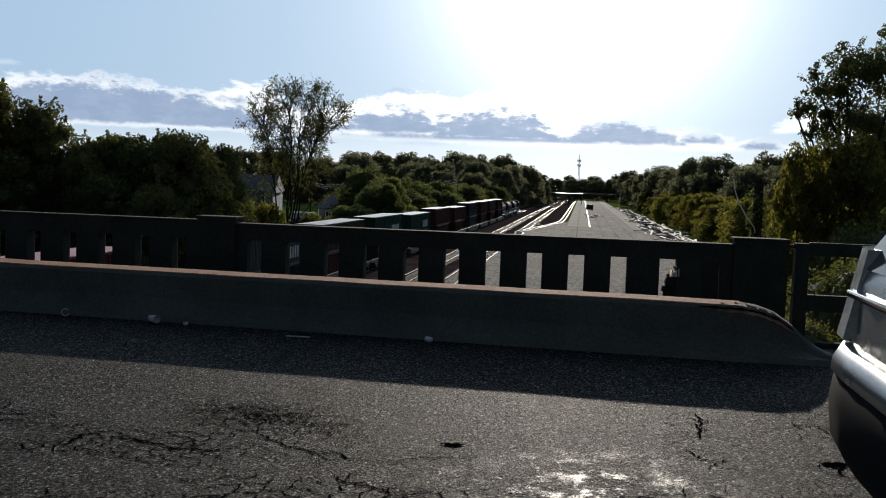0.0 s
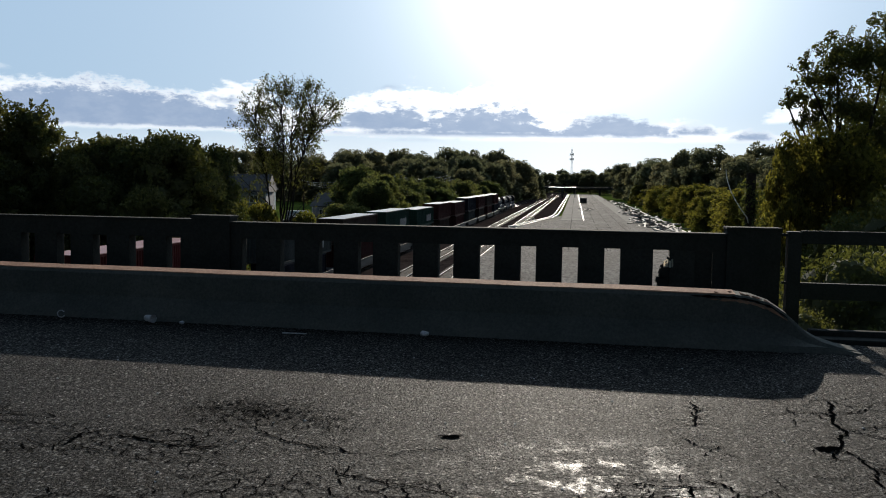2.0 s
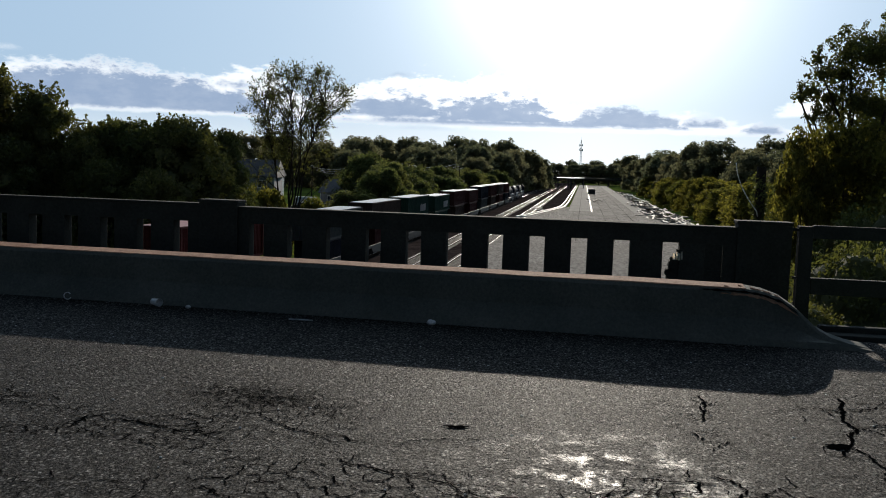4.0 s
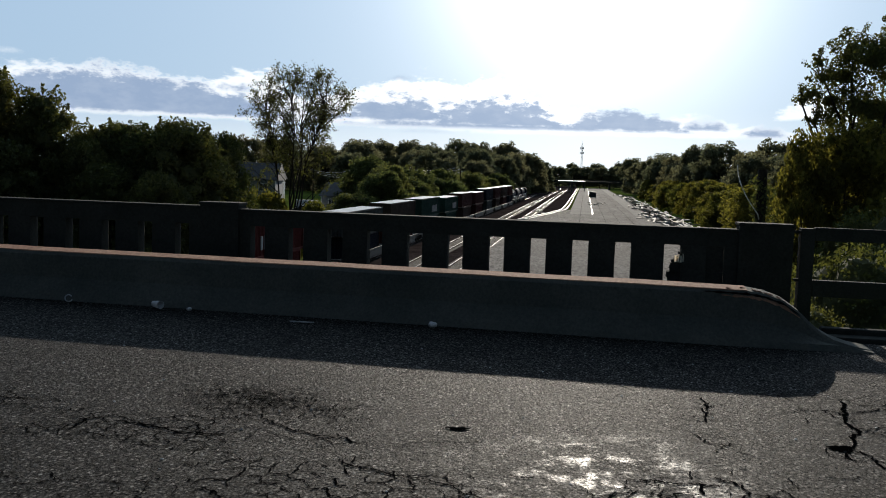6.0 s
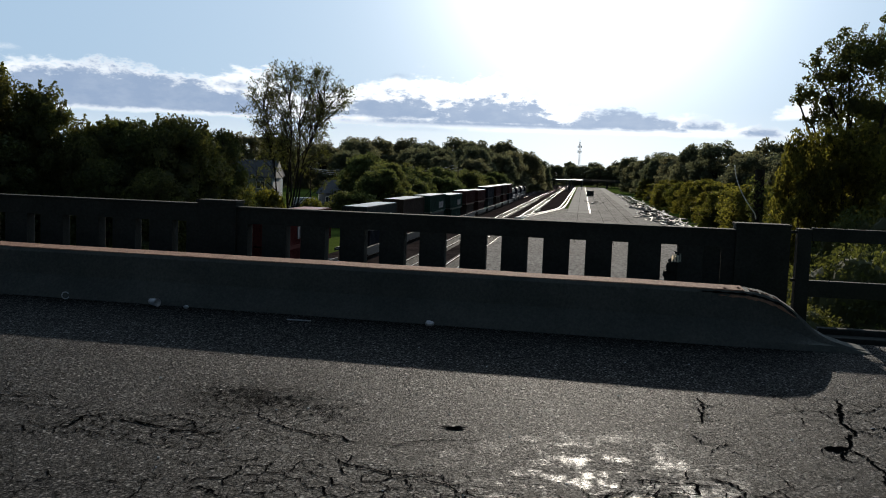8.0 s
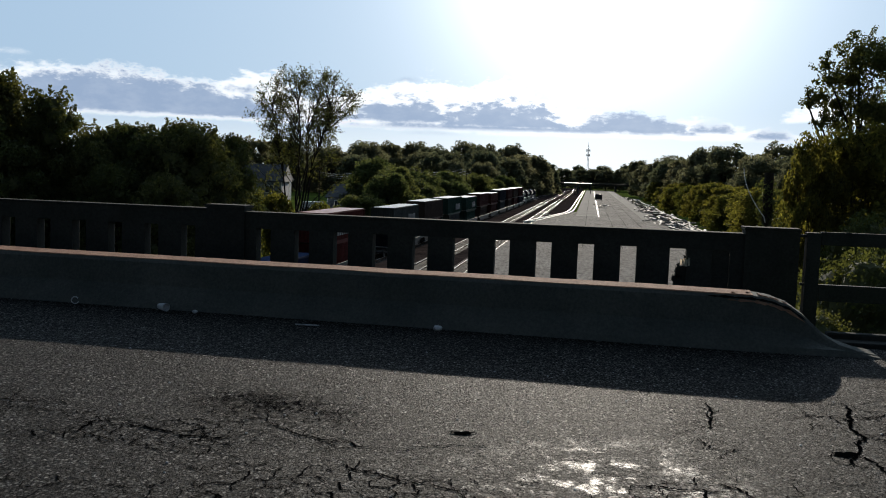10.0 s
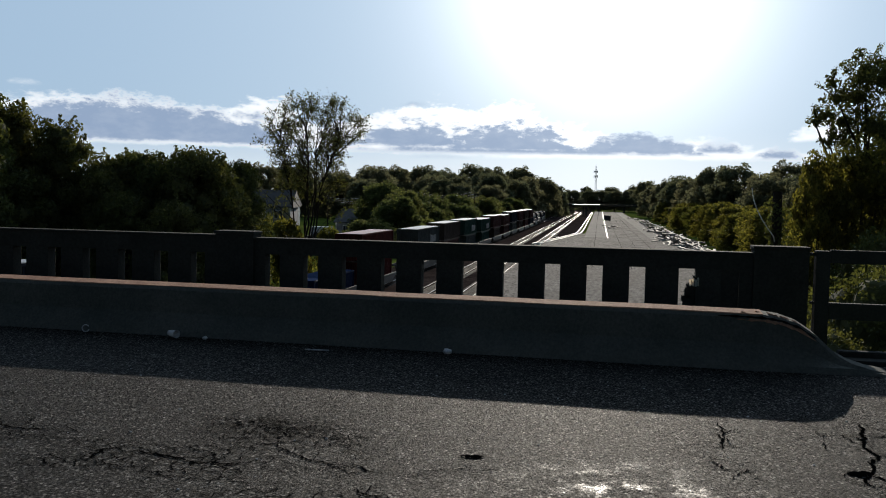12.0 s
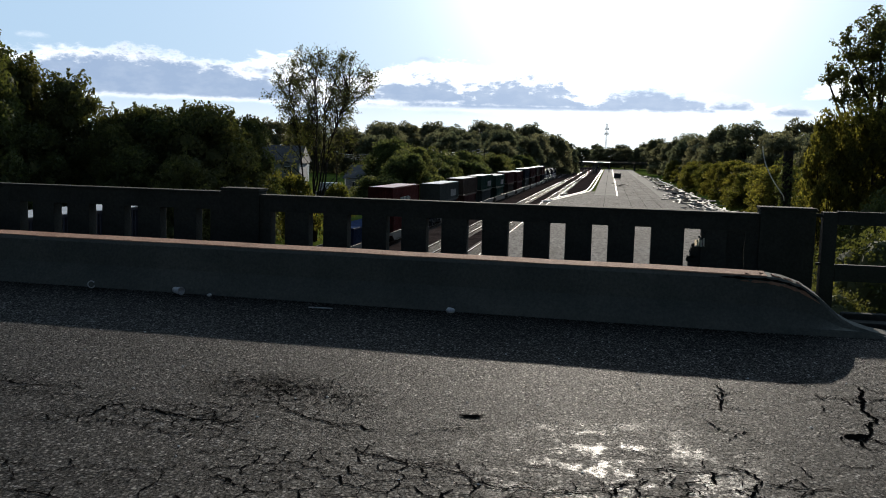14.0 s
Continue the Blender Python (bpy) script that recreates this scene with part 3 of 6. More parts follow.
def build_barrier():
    b = thing("traffic_barrier", 0, 9.14, road_z(9.14), "low weathered concrete traffic barrier with a rounded end along the road", "barrier", turn=-2.86)
    rings = []
    stations = [(-60.0, 0.485)] + [(x, 0.485) for x in np.arange(-20, 1.0, 0.5)] + [(1.15, 0.485), (1.45, 0.480), (1.61, 0.458), (1.77, 0.405), (1.91, 0.315), (2.01, 0.225), (2.11, 0.135), (2.22, 0.075), (2.38, 0.03), (2.55, 0.0)]
    for x, h in stations:
        w = 1.0 - max(0, x - 1.3) * 0.16
        wob = 0.006 * noise.noise((x * 1.3, 0, 0))
        y0 = -0.36 * w
        prof = [(y0 - 0.06, -0.06), (y0, 0.05), (-0.24 * w, h * 0.45), (-0.21 * w, max(h - 0.035, 0.0)), (-0.18 * w, h + wob), (0.16 * w, h + wob + 0.006), (0.20 * w, max(h - 0.03, 0.0)), (0.22 * w, -0.06)]
        if h < 0.05:
            prof = [(a, min(c, h)) for a, c in prof]
        rings.append([(x, a, c) for a, c in prof])
    bm = loft(bmesh.new(), rings)
    part("barrier_body", bm, M_BARR, b)
    crest = [[(x, a, h + 0.006 * noise.noise((x * 1.3, 0, 0)) + c) for a, c in ((-0.185 + 0.012 * noise.noise((x * 3, 5, 0)), -0.004), (-0.178, 0.006), (0.155, 0.012), (0.17, -0.004))] for x, h in stations if x < 1.6]
    part("barrier_top", loft(bmesh.new(), crest), M_CREST, b, "dusty reddish-brown worn top")
    # spalled crest near the rounded end: a broken pale ledge below a dark break
    rnd = random.Random(8)

    def height(x):
        return float(np.interp(x, [q[0] for q in stations], [q[1] for q in stations]))

    for name, mat, x0, x1, out, drop, thick, label in (("spalled_ledge", M_CREST, 1.22, 1.93, -0.222, 0.050, 0.014, "pale broken concrete ledge"), ("break_line", M_CRACK, 1.05, 1.95, -0.212, 0.026, 0.010, "dark broken edge")):
        rings = []
        for x in np.arange(x0, x1, 0.03):
            h, w = height(x) - drop, 1.0 - max(0, x - 1.3) * 0.10
            t = thick * rnd.uniform(0.35, 1.3) * min(1, 6 * (x - x0) / (x1 - x0) + 0.15, 6 * (x1 - x) / (x1 - x0))
            o = out * w + rnd.gauss(0, 0.004)
            rings.append([(x, o - 0.004, h - t), (x, o + 0.03, h - t), (x, o + 0.04, h + t), (x, o + 0.010, h + t)])
        part(name, loft(bmesh.new(), rings), mat, b, label)
    for i in range(8):
        x = 1.15 + 0.7 * rnd.random()
        chip = bmesh.new()
        bmesh.ops.create_icosphere(chip, subdivisions=1, radius=1)
        for v in chip.verts:
            v.co = Vector((v.co.x * rnd.uniform(0.02, 0.05), v.co.y * rnd.uniform(0.012, 0.03), v.co.z * 0.010))
        ob = part("concrete_chip", chip, M_CREST, b, "pale spalled concrete chip")
        ob.matrix_basis = pose(x, rnd.uniform(-0.17, -0.02), height(x) + 0.004, 0, 14 + 25 * (x - 1.1), rnd.uniform(-20, 20))


build_barrier()


def build_sidewalk():
    s = part("sidewalk", box((-90, 9.75, -0.15), (2.0, 11.9, 0.12), 0.0), M_WALK)
    tagged(s, "grey concrete sidewalk between barrier and parapet", "sidewalk", kind="structure")
    k = part("kerb", box((2.25, 9.50, -0.4), (60, 9.62, 0.20), 0.02), M_CONC)
    tagged(k, "grey concrete kerb beyond the end of the barrier", "kerb", kind="structure")
    g = part("gutter", box((2.30, 9.30, -0.2), (60, 9.498, 0.145), 0.012), M_CONC)
    tagged(g, "low concrete gutter step in front of the kerb", "gutter", kind="structure")


build_sidewalk()

PAR_Y0, PAR_Y1 = 11.91, 12.11


def build_parapet():
    slot_w, pitch = 0.20, 0.53
    p = thing("concrete_parapet", 0, 12.0, 0.0, "long weathered concrete bridge parapet with narrow vertical slots", "parapet")
    y0, y1 = PAR_Y0 - 12.0, PAR_Y1 - 12.0
    bal = None
    panels = [(-4.61, 1.79, 0.0, 1.0), (-18.6, -5.15, 0.035, 1.025), (-33.0, -19.1, 0.07, 1.05)]
    for a, b, zo, top in panels:
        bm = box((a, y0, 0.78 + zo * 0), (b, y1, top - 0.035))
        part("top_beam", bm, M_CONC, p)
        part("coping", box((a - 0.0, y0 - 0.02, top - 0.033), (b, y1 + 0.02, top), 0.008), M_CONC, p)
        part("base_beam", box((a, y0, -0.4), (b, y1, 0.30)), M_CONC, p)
        # balusters fill the space between the slots; slots end on a common grid
        edges = [0.51 + 0.53 * k for k in range(-80, 4)]
        slots = [(e - slot_w, e) for e in edges if e - slot_w > a + 0.05 and e < b - 0.05]
        if b > 1:
            slots[-2:] = [(0.91, 1.115), (1.42, 1.63)]
        x = a
        for i, (s0, s1) in enumerate(slots + [(b, b)]):
            if s0 - x > 0.01:
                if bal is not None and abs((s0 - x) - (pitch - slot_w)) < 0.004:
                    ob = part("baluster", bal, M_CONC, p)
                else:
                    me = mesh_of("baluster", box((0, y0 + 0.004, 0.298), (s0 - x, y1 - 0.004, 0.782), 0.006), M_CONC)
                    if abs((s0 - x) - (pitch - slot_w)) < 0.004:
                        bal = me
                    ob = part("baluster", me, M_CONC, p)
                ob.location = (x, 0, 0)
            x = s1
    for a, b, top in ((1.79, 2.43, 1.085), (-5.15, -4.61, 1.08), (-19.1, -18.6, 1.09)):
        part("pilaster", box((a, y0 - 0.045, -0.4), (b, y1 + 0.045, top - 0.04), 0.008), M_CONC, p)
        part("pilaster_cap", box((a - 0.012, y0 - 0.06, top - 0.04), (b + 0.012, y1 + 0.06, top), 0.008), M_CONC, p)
    # the last slot is closed by a plate; the one before is half blocked by broken concrete
    part("slot_plate", box((1.421, y0 + 0.03, 0.303), (1.629, y0 + 0.045, 0.777)), M_CONC, p, "dark plate behind a slot")
    part("plate_bar", box((1.421, y0 + 0.022, 0.44), (1.629, y0 + 0.029, 0.455)), M_STEEL, p)
    rnd = random.Random(6)
    for k, (w, z) in enumerate(((0.135, 0.30), (0.15, 0.36), (0.12, 0.42), (0.125, 0.47), (0.10, 0.52), (0.045, 0.565), (0.02, 0.61))):
        bm = box((1.117 - w, y0 + 0.03, z), (1.117, y1 - 0.02, z + 0.075), 0.012)
        for v in bm.verts:
            if v.co.x < 1.1:
                v.co += Vector((rnd.gauss(0, 0.009), 0, rnd.gauss(0, 0.009)))
        part("broken_concrete", bm, M_CONC, p, "ragged broken concrete in a slot")
    # torn pale sheet wedged in the slot
    for k in range(4):
        bm = bmesh.new()
        x0 = 1.035 + 0.034 * k
        lean = 0.012 * rnd.uniform(-1, 1)
        loft(bm, [[(x0 + dx + lean * (z > 0.6), y0 - 0.035 + 0.01 * k + dy, z + 0.012 * math.sin(3 * k)) for dx, dy in ((0, 0), (0.026, 0.012), (0.026, 0.016), (0, 0.004))] for z in (0.565, 0.60, 0.65 + 0.015 * (k % 2))])
        part("torn_sheet", bm, M_SHEET, p, "torn white sheet catching the sun")


build_parapet()


def build_guard_rail():
    g = thing("steel_guard_rail", 2.5, 12.0, 0.0, "dark painted steel guard rail with flat rails beyond the parapet", "guard rail")
    for x in (0.02, 2.45, 4.9, 7.35, 9.8):
        part("post", box((x, -0.10, -0.4), (x + 0.16, 0.06, 1.03 if x > 1 else 1.045), 0.006), M_STEEL, g)
    for z0, z1 in ((0.90, 1.06), (0.22, 0.42)):
        part("rail", box((0.185, -0.085, z0), (12.0, 0.015, z1), 0.008), M_STEEL, g)
    part("bracket", box((-0.075, -0.06, 0.985), (0.02, -0.02, 1.02), 0.004), M_STEEL, g)
    part("bracket", box((-0.03, -0.07, 0.40), (0.02, -0.03, 0.43), 0.004), M_STEEL, g)


build_guard_rail()


def build_litter():
    rnd = random.Random(2)

    def crumple(name, x, y, sx, sy, sz, label, turn=0, mat=None):
        bm = bmesh.new()
        bmesh.ops.create_icosphere(bm, subdivisions=2, radius=1)
        for v in bm.verts:
            k = 1 + 0.35 * noise.noise(v.co * 2.1 + Vector((x * 7, 0, 0)))
            v.co = Vector((v.co.x * sx * k, v.co.y * sy * k, max(v.co.z, -0.85) * sz * k + sz * 0.85))
        ob = part(name, bm, mat or M_LITTER)
        ob.matrix_basis = pose(x, y, road_z(y) + 0.006, 0, 0, turn)
        tagged(ob, label, "litter")

    # a bent cup, on its side
    cup = bmesh.new()
    n = 20
    rings = []
    for r, z in ((0.028, 0.0), (0.034, 0.05), (0.040, 0.115), (0.042, 0.12), (0.036, 0.115), (0.030, 0.01)):
        rings.append([(r * math.cos(2 * math.pi * i / n), r * math.sin(2 * math.pi * i / n), z) for i in range(n)])
    loft(cup, rings)
    ob = part("paper_cup", cup, M_LITTER, smooth=True)
    ob.matrix_basis = pose(-4.34, 8.88, road_z(8.88) + 0.047, 90, 20, 62)
    tagged(ob, "white paper cup lying on its side by the barrier", "cup")
    ring = bmesh.new()
    pts = [(0.036 * math.cos(a), 0, 0.042 + 0.036 * math.sin(a)) for a in np.linspace(0.6, 5.9, 16)]
    sweep(ring, pts, 0.006)
    ob = part("plastic_ring", ring, M_LITTER)
    ob.matrix_basis = pose(-5.29, 8.92, road_z(8.92) + 0.004, 0, 0, 15)
    tagged(ob, "small pale broken plastic ring by the barrier", "litter")
    crumple("paper_scrap", -1.44, 8.70, 0.046, 0.036, 0.030, "crumpled white paper scrap beside the barrier", 20)
    crumple("paper_scrap", -3.93, 8.82, 0.028, 0.02, 0.02, "tiny crumpled paper scrap beside the barrier", 60)
    stick = tube(bmesh.new(), (-0.12, 0, 0.012), (0.12, 0.02, 0.016), 0.007, 0.006, 6)
    ob = part("straw", stick, M_LITTER)
    ob.matrix_basis = pose(-2.67, 8.52, road_z(8.5) + 0.002, 0, 0, -8)
    tagged(ob, "pale drinking straw lying on the asphalt", "straw")


build_litter()

# ---- railway yard ----
def along(x0, y, z=RAILS_Z):
    return (x0 + DRIFT * y, y, z)


def band(name, x0, x1, y0, y1, z0, z1, mat, label, category, cuts=1, kind="structure", parent=None):
    bm = bmesh.new()
    rings = []
    for y in np.linspace(y0, y1, cuts + 1):
        d = DRIFT * y
        rings.append([(x0 + d, y, z0), (x1 + d, y, z0), (x1 + d, y, z1), (x0 + d, y, z1)])
    loft(bm, rings)
    ob = part(name, bm, mat, parent)
    return tagged(ob, label, category, kind=kind)


def build_ground():
    bm = bmesh.new()
    xs = [-3500, -900, -300, -160] + list(np.linspace(-120, -40, 17)) + [-34, -28, 24, 30] + list(np.linspace(40, 120, 9)) + [200, 500, 1200, 3500]
    ys = [-1500, -200, -30, 14] + list(np.linspace(30, 420, 27)) + [520, 700, 1000, 1600, 2600, 4200]
    grid = []
    for y in ys:
        row = []
        for x in xs:
            z = RAILS_Z - 0.35
            if x < -40 and y > 30:
                z += 1.4 * min(1, (-40 - x) / 40) + 0.35 * noise.noise((x * 0.03, y * 0.03, 0))
            if x > 34 and y > 30:
                z += 2.0 * min(1, (x - 34) / 30)
            row.append(bm.verts.new((x, y, z)))
        grid.append(row)
    for a, b in zip(grid, grid[1:]):
        for i in range(len(xs) - 1):
            bm.faces.new((a[i], a[i + 1], b[i + 1], b[i]))
    tagged(part("ground", bm, M_GRASS, smooth=True), "wide grassy ground around the railway", "ground", kind="structure")
    band("ballast_bed", -27.5, -6.2, -40, 900, RAILS_Z - 0.6, RAILS_Z - 0.17, M_BALLAST, "dark ballast bed under the tracks", "ballast")
    yard = band("yard_pavement", -3.6, 17.2, -40, 760, RAILS_Z - 0.6, RAILS_Z + 0.25, M_YARD, "wide worn grey paved loading yard beside the tracks", "pavement")
    near = bmesh.new()
    pts = [(-11.5, -40), (-3.6, -40), (-3.6, 262), (-5.2, 262), (-11.5, 205)]
    loft(near, [[(x + DRIFT * y, y, z) for x, y in pts] for z in (RAILS_Z - 0.6, RAILS_Z + 0.22)])
    tagged(part("pavement", near, M_YARD), "worn grey paved apron at the near end of the yard", "pavement", kind="structure")
    band("concrete_strip", -3.4, 1.9, 236, 760, RAILS_Z + 0.2, RAILS_Z + 0.262, M_STRIP, "pale concrete strip along the yard", "strip")
    band("concrete_strip", 12.6, 16.4, 236, 760, RAILS_Z + 0.2, RAILS_Z + 0.262, M_STRIP, "pale concrete strip along the yard", "strip")
    band("painted_line", 2.1, 2.38, 236, 760, RAILS_Z + 0.2, RAILS_Z + 0.27, M_LINE, "bright white line along the yard", "line")
    # double kerb that turns round the corner of the apron
    for k, off in enumerate((0.0, 1.15)):
        bm = bmesh.new()
        path = [(-13.6 + off, 196), (-12.2 + off, 206 - off), (-9.4 + off, 230 - off), (-6.9 + off, 254 - off), (-6.1 + off, 268), (-5.8 + off, 300), (-5.8 + off, 720)]
        rings = []
        for x, y in path:
            x += DRIFT * y
            rings.append([(x - 0.11, y, RAILS_Z - 0.2), (x + 0.11, y, RAILS_Z - 0.2), (x + 0.11, y, RAILS_Z + 0.30), (x - 0.11, y, RAILS_Z + 0.30)])
        loft(bm, rings)
        tagged(part("kerb", bm, M_LINE), "bright kerb bending round the yard's edge", "kerb", kind="structure")
    # paving joints and stains: shallow dark seams
    rnd = random.Random(3)
    for x in (-0.8, 4.6, 7.4, 10.2):
        band("seam", x, x + 0.07, 130, 520, RAILS_Z + 0.24, RAILS_Z + 0.256 + 0.012, M_CRACK, "dark paving joint", "joint", parent=None)
    for i in range(26):
        y = 130 + i * 12 + rnd.uniform(-3, 3)
        x = rnd.uniform(2.8, 9)
        w = rnd.uniform(2, 7)
        band("seam", x, x + w, y, y + rnd.uniform(0.10, 0.22), RAILS_Z + 0.24, RAILS_Z + 0.262, M_CRACK, "dark paving joint", "joint")


build_ground()


def build_track(center, y0, y1, label, ties=True):
    t = thing("railway_track", 0, 0, 0, label, "railway track", "parallel tracks")
    for s in (-0.7525, 0.7525):
        bm = bmesh.new()
        prof = [(-0.07, -0.17), (0.07, -0.17), (0.07, -0.155), (0.012, -0.13), (0.012, -0.045), (0.037, -0.035), (0.037, -0.004), (0.03, 0.0), (-0.03, 0.0), (-0.037, -0.004), (-0.037, -0.035), (-0.012, -0.045), (-0.012, -0.13), (-0.07, -0.155)]
        loft(bm, [[(center + s + DRIFT * y + a, y, RAILS_Z + b + 0.02) for a, b in prof] for y in (y0, y1)])
        rail = part("rail", bm, M_RUST, t, "rusty steel rail")
        bm = bmesh.new()
        loft(bm, [[(center + s + DRIFT * y + a, y, RAILS_Z + b) for a, b in ((-0.033, 0.014), (0.033, 0.014), (0.030, 0.0245), (-0.030, 0.0245))] for y in (y0, y1)])
        part("rail_head", bm, M_RAIL, rail, "shiny worn rail head")
    if ties:
        n = int((y1 - y0) / 0.6)
        n = min(n, 560)
        bm = bmesh.new()
        vs, fs = [], []
        for i in range(n):
            y = y0 + i * 0.6
            c = center + DRIFT * y
            k = len(vs)
            for dz in (-0.2, -0.135):
                vs += [(c - 1.3, y, RAILS_Z + dz), (c + 1.3, y, RAILS_Z + dz), (c + 1.3, y + 0.23, RAILS_Z + dz), (c - 1.3, y + 0.23, RAILS_Z + dz)]
            fs += [(k + 4, k + 5, k + 6, k + 7), (k, k + 1, k + 5, k + 4), (k + 1, k + 2, k + 6, k + 5), (k + 2, k + 3, k + 7, k + 6), (k + 3, k, k + 4, k + 7)]
        me = bpy.data.meshes.new("tie_row")
        me.from_pydata(vs, [], fs)
        me.materials.append(M_TIE)
        bm.free()
        tagged(part("tie_row", me, M_TIE, t), "dark wooden ties", kind="stuff")


TRAIN_X = -23.3
build_track(TRAIN_X, -40, 760, "ballasted railway track carrying the container train")
build_track(-17.1, 20, 760, "empty ballasted railway track with shiny rails")
build_track(-12.6, 20, 760, "empty ballasted railway track beside the paved yard")


# ---- the container train ----
def container_paint(name, c):
    # scaled down: the shade on the sides is put into their paint
    return material(name, tuple(0.42 * x for x in c), tuple(0.8 * x for x in c), 0.6, 7, 0.85, bump=0.15, spec=0.08)


PAINT = {
    "red": container_paint("red_container_paint", (0.16, 0.035, 0.03)),
    "green": container_paint("green_container_paint", (0.035, 0.085, 0.065)),
    "grey": container_paint("grey_container_paint", (0.11, 0.12, 0.115)),
    "maroon": container_paint("maroon_container_paint", (0.12, 0.045, 0.04)),
    "brown": container_paint("brown_container_paint", (0.11, 0.075, 0.06)),
    "blue": container_paint("blue_container_paint", (0.025, 0.04, 0.10)),
    "navy": container_paint("navy_container_paint", (0.03, 0.033, 0.048)),
}


def corrugated(length, height, width=2.5):
    """Box with ribbed long sides and ends; x across, y along, origin at the base's middle."""
    bm = bmesh.new()
    n = int(length / 0.28)
    ring = []
    for i in range(n):
        for k, d in ((0.0, 0.0), (0.3, 0.0), (0.45, -0.045), (0.85, -0.045)):
            ring.append((width / 2 + d, -length / 2 + length * (i + k) / n))
    ring.append((width / 2, length / 2))
    m = 9
    side = [(width / 2 - width * (i + k) / m, length / 2 + d) for i in range(m) for k, d in ((0.0, 0.0), (0.3, 0.0), (0.45, -0.04), (0.85, -0.04))][1:]
    ring = ring + side
    ring = ring + [(-x, -y) for x, y in ring]
    seen, out = set(), []
    for q in ring:
        key = (round(q[0], 3), round(q[1], 3))
        if key not in seen:
            seen.add(key)
            out.append(q)
    loft(bm, [[(x, y, z) for x, y in out] for z in (0.16, height - 0.12)])
    return bm


TRAIN = []


def build_container(parent, y, z, length, height, paint, bars=False, red_roof=False, seed=0):
    """One container as a part of its car: panels, frame, roof, corner castings."""
    rnd = random.Random(seed)
    body = part("container", corrugated(length, height), PAINT[paint], parent, f"{paint} corrugated steel shipping container")
    body.location = (0, y, z)
    w, h = 1.27, length / 2
    for sx in (-1, 1):
        part("side_sill", box((sx * w - 0.05, -h, 0.0), (sx * w + 0.05, h, 0.17)), PAINT[paint], body)
        part("side_rail", box((sx * w - 0.05, -h, height - 0.13), (sx * w + 0.05, h, height - 0.01)), PAINT[paint], body)
        for sy in (-1, 1):
            part("corner_post", box((sx * w - 0.07, sy * h - 0.07, 0.0), (sx * w + 0.06, sy * h + 0.06, height)), PAINT[paint], body)
    for sy in (-1, 1):
        part("end_rail", box((-1.2, sy * h - 0.04, height - 0.15), (1.2, sy * h + 0.05, height - 0.01)), PAINT[paint], body)
    # roof colour carries the sun, unlike the darkened sides
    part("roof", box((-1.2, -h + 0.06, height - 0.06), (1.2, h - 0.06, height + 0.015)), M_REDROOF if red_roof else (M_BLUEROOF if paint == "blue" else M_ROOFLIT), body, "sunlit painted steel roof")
    if bars:
        n = 7
        for i in range(n):
            yy = -h * 0.45 + i * 0.75 if bars == 1 else h * 0.15 + i * 0.62
            hh = rnd.uniform(0.85, 1.0)
            part("lettering_bar", box((w - 0.02, yy, height * 0.22), (w + 0.057, yy + 0.36, height * 0.22 + hh)), M_LETTER, body, "dull white lettering bar")
    return body


def build_well_car(y_near, y_far, roof_drop, paints, bars=0, red_roof=False, stacked=True, empty=False, seed=0):
    """A well car between two ends (places at the start), carrying stacked containers."""
    mid, length = (y_near + y_far) / 2, y_far - y_near
    lab = "empty black steel well car" if empty else f"black well car with {'double-stacked' if stacked else 'a single'} {paints[0]} containers on the moving train"
    if not stacked and not empty:
        lab = f"black well car with a single {paints[0]} container on the moving train"
    car = thing("well_car", TRAIN_X + DRIFT * mid, mid, RAILS_Z, lab, "rail car", "cars of the container train", turn=math.degrees(-DRIFT))
    half = length / 2 + 2.2
    for sx in (-1, 1):
        bm = bmesh.new()
        prof = [(-half, 0.95), (-half + 1.6, 0.95), (-half + 2.6, 0.35), (half - 2.6, 0.35), (half - 1.6, 0.95), (half, 0.95), (half, 1.25), (-half, 1.25)]
        loft(bm, [[(sx * 1.42 + d, y, z) for y, z in prof] for d in (-0.05, 0.05)])
        part("side_beam", bm, M_BLACK, car)
    part("floor", box((-1.38, -half + 2.5, 0.33), (1.38, half - 2.5, 0.42)), M_BLACK, car)
    for sy in (-1, 1):
        part("end_platform", box((-1.4, sy * half - 0.9 * (sy > 0) - 0.0 * (sy < 0), 1.0), (1.4, sy * half + 0.9 * (sy < 0), 1.12)), M_BLACK, car)
        truck = part("truck", box((-0.9, sy * (half - 0.9) - 1.1, 0.42), (0.9, sy * (half - 0.9) + 1.1, 0.62)), M_BLACK, car)
        for wy in (-0.85, 0.85):
            for sx in (-0.75, 0.75):
                part("wheel", tube(bmesh.new(), (sx - 0.07, sy * (half - 0.9) + wy, 0.46), (sx + 0.07, sy * (half - 0.9) + wy, 0.46), 0.46, 0.46, 20), M_BLACK, truck)
    if not empty:
        top = 9.6 - roof_drop
        if stacked:
            h = (top - 0.43) / 2
            build_container(car, 0, 0.43, min(length, 12.2), h, paints[-1], 0, False, seed)
            build_container(car, 0, 0.43 + h, length, h, paints[0], bars, red_roof, seed + 1)
        else:
            build_container(car, 0, 0.43, length, top - 0.43, paints[0], bars, red_roof, seed)
    TRAIN.append((car, mid))
    return car


